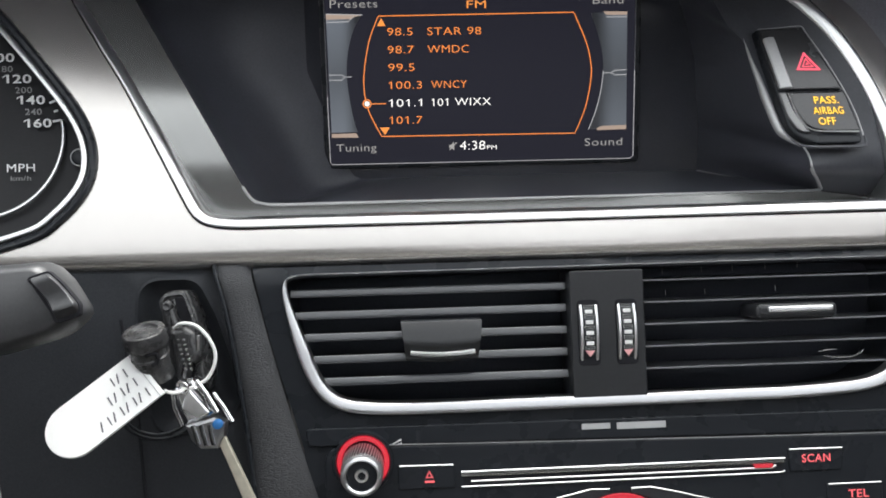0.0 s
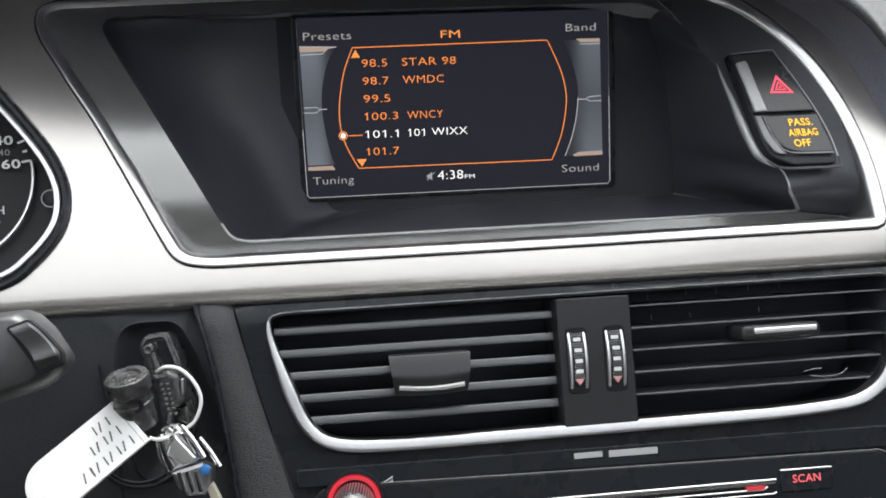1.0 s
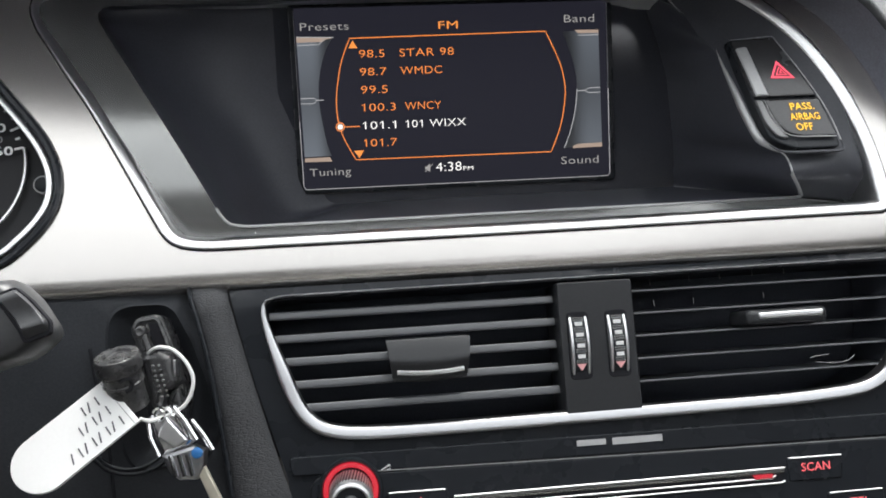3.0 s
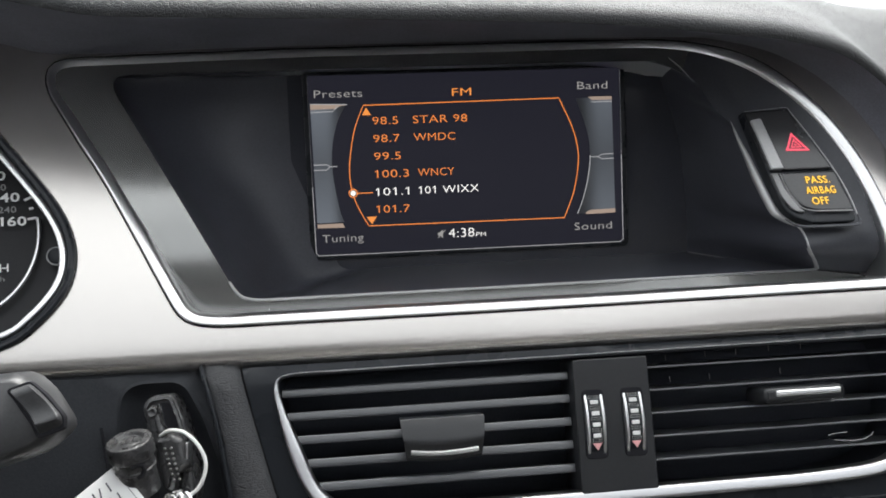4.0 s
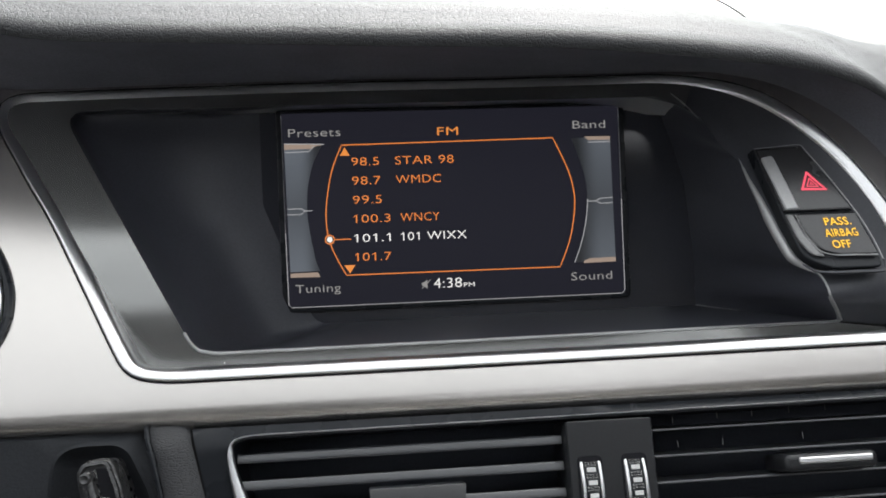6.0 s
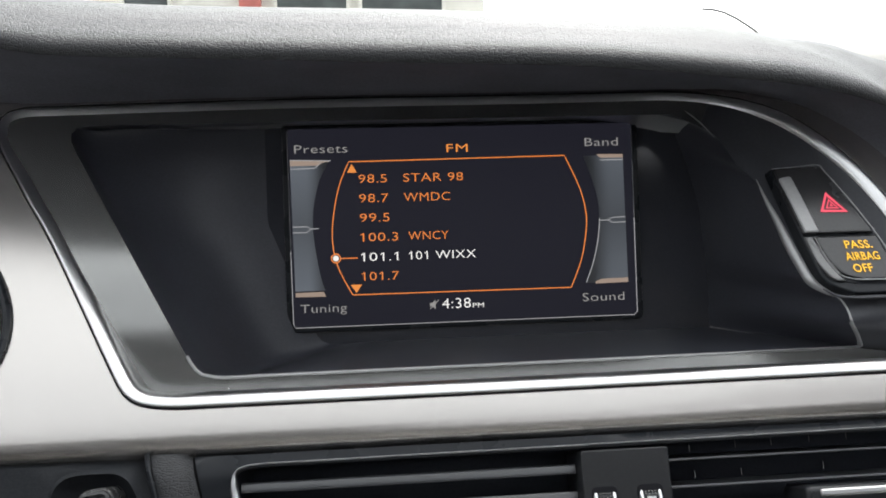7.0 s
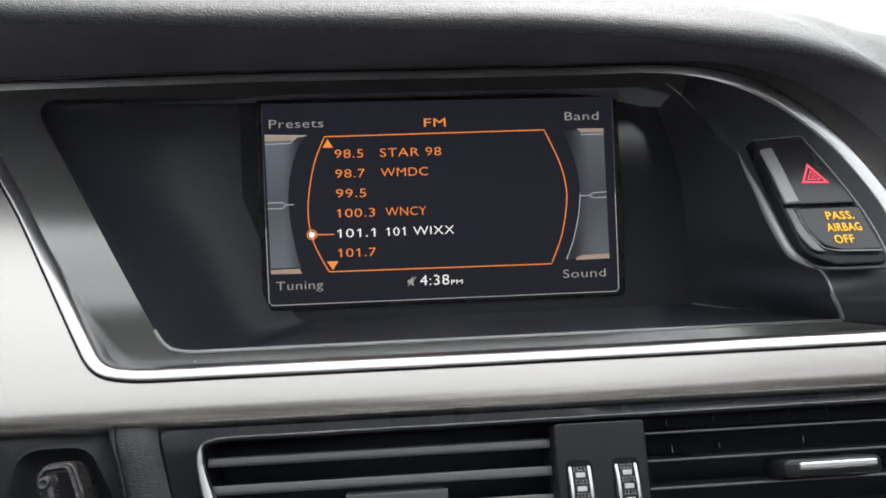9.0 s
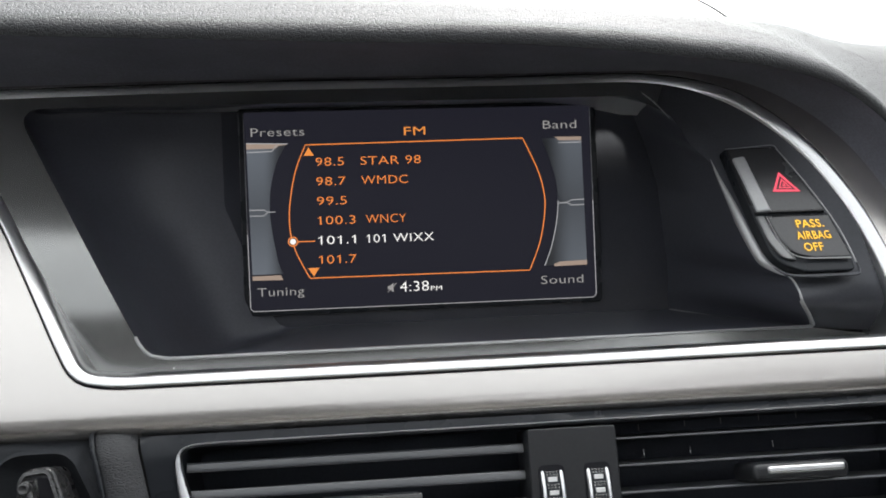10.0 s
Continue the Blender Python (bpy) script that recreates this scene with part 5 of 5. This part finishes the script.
# ---------------------------------------------------------------- steering column stalk and wheel rim
stalk = thing("control_stalk", "black control stalk with a rocker switch", "control stalk", (-175, -88, 60))
stalk_path = even(rounded([(-262, -72, 4), (-170, -77.6, 20), (-153.4, -76.6, 5), (-148.0, -82.0, 14), (-141.2, -93.6, 4), (-149.0, -100.8, 16), (-166, -105.2, 30), (-262, -124, 4)], 8), 110)
part("stalk_body", loft([level(inset(stalk_path, 4.2 * (1 - math.cos(q))), 62 + 12.4 * math.sin(q)) for q in (radians(-70 + 150 * i / 16) for i in range(17))], cap_first=True, cap_last=True), STALK, stalk, "rounded grey-black stalk end", 60)
slot_path = even(rounded([(-156.8, -82.1, 1.0), (-150.0, -79.9, 1.6), (-145.6, -84.0, 6), (-140.6, -90.4, 2), (-140.7, -94.0, 1.2), (-148.0, -96.4, 1.4), (-149.6, -92.4, 4), (-154.4, -85.0, 6)], 6), 50)
part("rocker_gap", slab(slot_path, 72, 74.75, 0.2), DARKLINE, stalk)


def rocker_row(l, r, d, sink=0.0):
    """Across the rocker, its sides turned down."""
    row = [(l[0], l[1], 73.5), (l[0] + 0.05, l[1], d - 0.7)]
    row += [(l[0] + (r[0] - l[0]) * k, l[1] + (r[1] - l[1]) * k, d - sink * math.sin(math.pi * k)) for k in (0.08, 0.25, 0.5, 0.75, 0.92)]
    return row + [(r[0] - 0.05, r[1], d - 0.7), (r[0], r[1], 73.5)]


part("rocker", loft([rocker_row((-155.6, -82.2), (-150.2, -80.6), 74.2), rocker_row((-155.2, -82.7), (-149.6, -81.0), 76.0), rocker_row((-154.2, -83.8), (-148.3, -82.1), 76.9), rocker_row((-153.3, -84.8), (-147.4, -82.9), 76.8),
                     rocker_row((-151.8, -87.0), (-145.5, -85.0), 75.9, 0.2), rocker_row((-150.1, -89.4), (-143.5, -87.4), 75.9, 0.3), rocker_row((-148.8, -91.4), (-141.9, -89.4), 76.8, 0.2),
                     rocker_row((-148.3, -92.2), (-141.4, -90.2), 77.4, 0.1), rocker_row((-148.1, -92.7), (-141.2, -90.8), 77.3), rocker_row((-147.9, -93.4), (-141.1, -91.4), 76.6),
                     rocker_row((-147.7, -94.8), (-141.1, -92.6), 75.2), rocker_row((-147.6, -95.5), (-141.4, -93.3), 74.2)], closed=False), STALK, stalk, "ridged rocker switch", 40)

wheel = thing("steering_wheel", "grey leather steering wheel with a thumb grip", "steering wheel", (-370, -400, 120))
WC, WR = Vector((-370.0, -215.0, 118.0)), 185.0
part("rim", tube([tuple(WC + Vector((WR * math.cos(a), WR * math.sin(a) * 0.98, -20 * math.sin(a)))) for a in (2 * math.pi * i / 96 for i in range(96))], 15, 20, closed=True), RIMHIDE, wheel, "leather rim")
part("thumb_grip", turned([(0.3 + 44 * math.cos(q), 22 * math.sin(q)) for q in (radians(-90 + 10 * i) for i in range(19))], Matrix.Translation((-190, -148, 118)) @ Matrix.Diagonal((1.0, 1.35, 1.0, 1.0)), 40), RIMHIDE, wheel, "smooth grey thumb grip")
part("hub", turned([(70, -45), (72, -20), (60, 0), (30, 8), (0.5, 10)], Matrix.Translation(WC), 40), BLACK, wheel, "black hub")
for a in (0, 180, 270):
    d = Vector((math.cos(radians(a)), math.sin(radians(a)) * 0.98, 0))
    part("spoke", tube([tuple(WC + d * 55 + Vector((0, 0, -14))), tuple(WC + d * 120 + Vector((0, 0, -6))), tuple(WC + d * WR)], lambda t: 16 - 6 * t, 12), BLACK, wheel)
part("column", tube([tuple(WC + Vector((0, 0, -30))), tuple(WC + Vector((0, 10, -110)))], 44, 24), BLACK, wheel, "black steering column cover")

# ---------------------------------------------------------------- unseen cabin added round the camera to shape the light (world metres)
def wall(name, x0, x1, y0, y1, z0, z1, mat, label, category):
    bm = bmesh.new()
    bmesh.ops.create_cube(bm, size=1.0, matrix=Matrix.LocRotScale(((x0 + x1) / 2, (y0 + y1) / 2, (z0 + z1) / 2), None, (x1 - x0, y1 - y0, z1 - z0)))
    bmesh.ops.bevel(bm, geom=bm.edges[:], offset=0.008, segments=2, affect="EDGES")
    ob = structure(name, bm, mat, label, category)
    ob.matrix_world = Matrix()
    return ob


LINING = material("dark_headlining", (0.05, 0.05, 0.05), 0.9, 0.0, 0.2, grain=0.08, grain_size=0.003, bump=0.3, bump_size=0.002)
TRIM = material("dark_cabin_trim", (0.035, 0.035, 0.036), 0.6, 0.0, 0.4, grain=0.1, bump=0.2, bump_size=0.001, wear=0.1)
# Rear wall and carpet greys are raised to bounce fill light forward.
CLOTH = material("grey_bounce_cloth", (0.25, 0.248, 0.243), 0.9, 0.0, 0.1, grain=0.2, grain_size=0.003, bump=0.3, bump_size=0.003)
CARPET = material("grey_carpet", (0.10, 0.098, 0.095), 0.95, 0.0, 0.1, grain=0.3, grain_size=0.003, bump=0.5, bump_size=0.003)
XL, XR = -0.80, 1.05
wall("floor", XL, XR, -1.79, 0.9, 0.20, 0.24, CARPET, "grey carpeted car floor", "floor")
# Unseen roof; the off-centre opening is added to light the panel behind the display.
roof = structure("ceiling", sheet([(x, y) for x, y in ((-780, -1750), (140, -1750), (1030, -1750), (1030, -1200), (1030, -830), (140, -830), (-780, -830), (-780, -1200))],
                                  [rounded([(20, -1340, 30), (1000, -1340, 30), (1000, -990, 30), (20, -990, 30)], 6)], lambda x, y: 1425.0, 120.0, -30.0),
                 LINING, "unseen dark headlining with an opening added to let in light", "ceiling")
roof.matrix_world = Matrix()
# Unseen cabin sides; their heights are chosen to block light from left and right.
for k, (x0, x1) in enumerate(((XL - 0.04, XL), (XR, XR + 0.04))):
    n = ("left", "right")[k]
    top = (1.16, 1.40)[k]
    side = [(-1.79, 0.24), (0.9, 0.24), (0.9, 0.93), (0.9 - 1.73 * (top - 0.93) / 0.47, top), (-1.79, top)]
    bm = loft([[(x * 1000, y * 1000, z * 1000) for y, z in side] for x in (x0, x1)], cap_first=True, cap_last=True)
    structure("wall_" + n, bm, TRIM, "unseen dark cabin side that holds back light", "wall").matrix_world = Matrix()
    wall("roof_rail_" + n, x0 + (0.02 if k == 0 else -0.06), x1 + (0.06 if k == 0 else -0.02), -1.79, -0.83, 1.37, 1.44, LINING, "dark roof rail", "trim")
wall("wall_front", XL, XR, 0.86, 0.9, 0.24, 0.90, TRIM, "dark bulkhead under the windscreen", "wall")
# Added closing wall, out of view, that throws light back on the dashboard.
wall("wall_back", XL, XR, -1.79, -1.75, 0.24, 1.43, CLOTH, "unseen grey rear wall that bounces light to the dashboard", "wall")
for k, x in enumerate((XL, XR)):
    bm = tube([((x + (0.0 if k == 0 else 0.0)) * 1000, 860, 890), ((x + (0.05 if k == 0 else -0.05)) * 1000, 100, 1180), ((x + (0.1 if k == 0 else -0.1)) * 1000, -830, 1425)], 34, 12)
    ob = structure("windscreen_pillar_" + ("left", "right")[k], bm, LINING, "dark windscreen pillar", "trim")
    ob.matrix_world = Matrix()

# ---------------------------------------------------------------- outside
CONCRETE = material("pale_concrete", (0.4, 0.4, 0.39), 0.8, grain=0.3, grain_size=0.02, wear=0.2, wear_size=1.5, bump=0.4, bump_size=0.02)
bm = bmesh.new()
bmesh.ops.create_grid(bm, x_segments=8, y_segments=8, size=900)
ground = structure("ground", bm, CONCRETE, "pale concrete car park", "ground")
ground.matrix_world = Matrix()

# windscreen pane and the seal at its foot
GLASS_CLEAR = bpy.data.materials.new("clear_windscreen")
GLASS_CLEAR.use_nodes = True
gn, gl = GLASS_CLEAR.node_tree.nodes, GLASS_CLEAR.node_tree.links
gn.remove(gn["Principled BSDF"])
clear, shine, mixed = gn.new("ShaderNodeBsdfTransparent"), gn.new("ShaderNodeBsdfGlossy"), gn.new("ShaderNodeMixShader")
clear.inputs[0].default_value = (0.93, 0.95, 0.94, 1)
shine.inputs["Roughness"].default_value = 0.02
mixed.inputs[0].default_value = 0.05
gl.new(clear.outputs[0], mixed.inputs[1])
gl.new(shine.outputs[0], mixed.inputs[2])
gl.new(mixed.outputs[0], gn["Material Output"].inputs["Surface"])
rows = [[((XL + 0.03 * k + (XR - XL - 0.06 * k) * i / 12) * 1000, 850 - 278 * k - 60 * (2 * i / 12 - 1) ** 2, 975 + 74.5 * k) for i in range(13)] for k in range(7)]
pane = structure("window_1", loft(rows, closed=False), GLASS_CLEAR, "clear windscreen above the dashboard", "windscreen", 60)
pane.matrix_world = Matrix()
pane.visible_shadow = False
seal = structure("windscreen_seal", tube([(196, 210, 151.5), (204, 210, 151), (212, 210, 149), (220, 210, 145), (228, 210, 140), (235, 210, 135), (240, 210, 131)], 0.7, 8), GREYPRINT,
                 "grey seal line at the foot of the windscreen", "trim")
seal.matrix_world = FACE

# low shop front across the car park
PLASTER = material("pale_plaster", (0.62, 0.6, 0.55), 0.8, grain=0.1, grain_size=0.05, wear=0.15, wear_size=0.8)
SHOPGLASS = material("dark_shop_glass", (0.05, 0.06, 0.06), 0.1, 0.0, 0.5, wear=0.3, wear_size=0.7)
REDPAINT = material("faded_red_paint", (0.42, 0.12, 0.10), 0.6, wear=0.15, wear_size=0.5)
GREENPAINT = material("pale_green_paint", (0.42, 0.50, 0.38), 0.6, wear=0.15, wear_size=0.5)
shop = new("shop_front")
shop.matrix_world = pose(-6.5, 30, 0)
tagged(shop, "low pale shop front with dark windows across the car park", "building")


def shop_part(name, x0, x1, z0, z1, y0, y1, mat, label=""):
    bm = bmesh.new()
    bmesh.ops.create_cube(bm, size=1.0, matrix=Matrix.LocRotScale(((x0 + x1) / 2, (y0 + y1) / 2, (z0 + z1) / 2), None, (x1 - x0, y1 - y0, z1 - z0)))
    return part(name, bm, mat, shop, label)


shop_part("wall", -11, 11, 0, 4.4, 0.2, 6, PLASTER)
shop_part("roof", -11.4, 11.4, 4.4, 4.8, -0.6, 6.4, GREENPAINT, "pale green eaves")
for x0, x1 in ((-10, -7.6), (-7.2, -4.2), (-0.9, 0.6), (4.0, 6.4), (6.8, 9.6)):
    w = shop_part("window", x0, x1, 0.7, 3.4, 0.05, 0.19, SHOPGLASS, "dark shop window")
    for x in (x0, x1):
        shop_part("frame", x - 0.06, x + 0.06, 0.6, 3.5, -0.02, 0.22, PLASTER)
for x in (-3.6, 3.2):
    shop_part("post", x - 0.35, x + 0.35, 0, 4.4, -0.2, 0.15, REDPAINT, "faded red post")
shop_part("door", -2.9, -1.3, 0, 2.6, 0.05, 0.19, GREENPAINT, "pale green door")
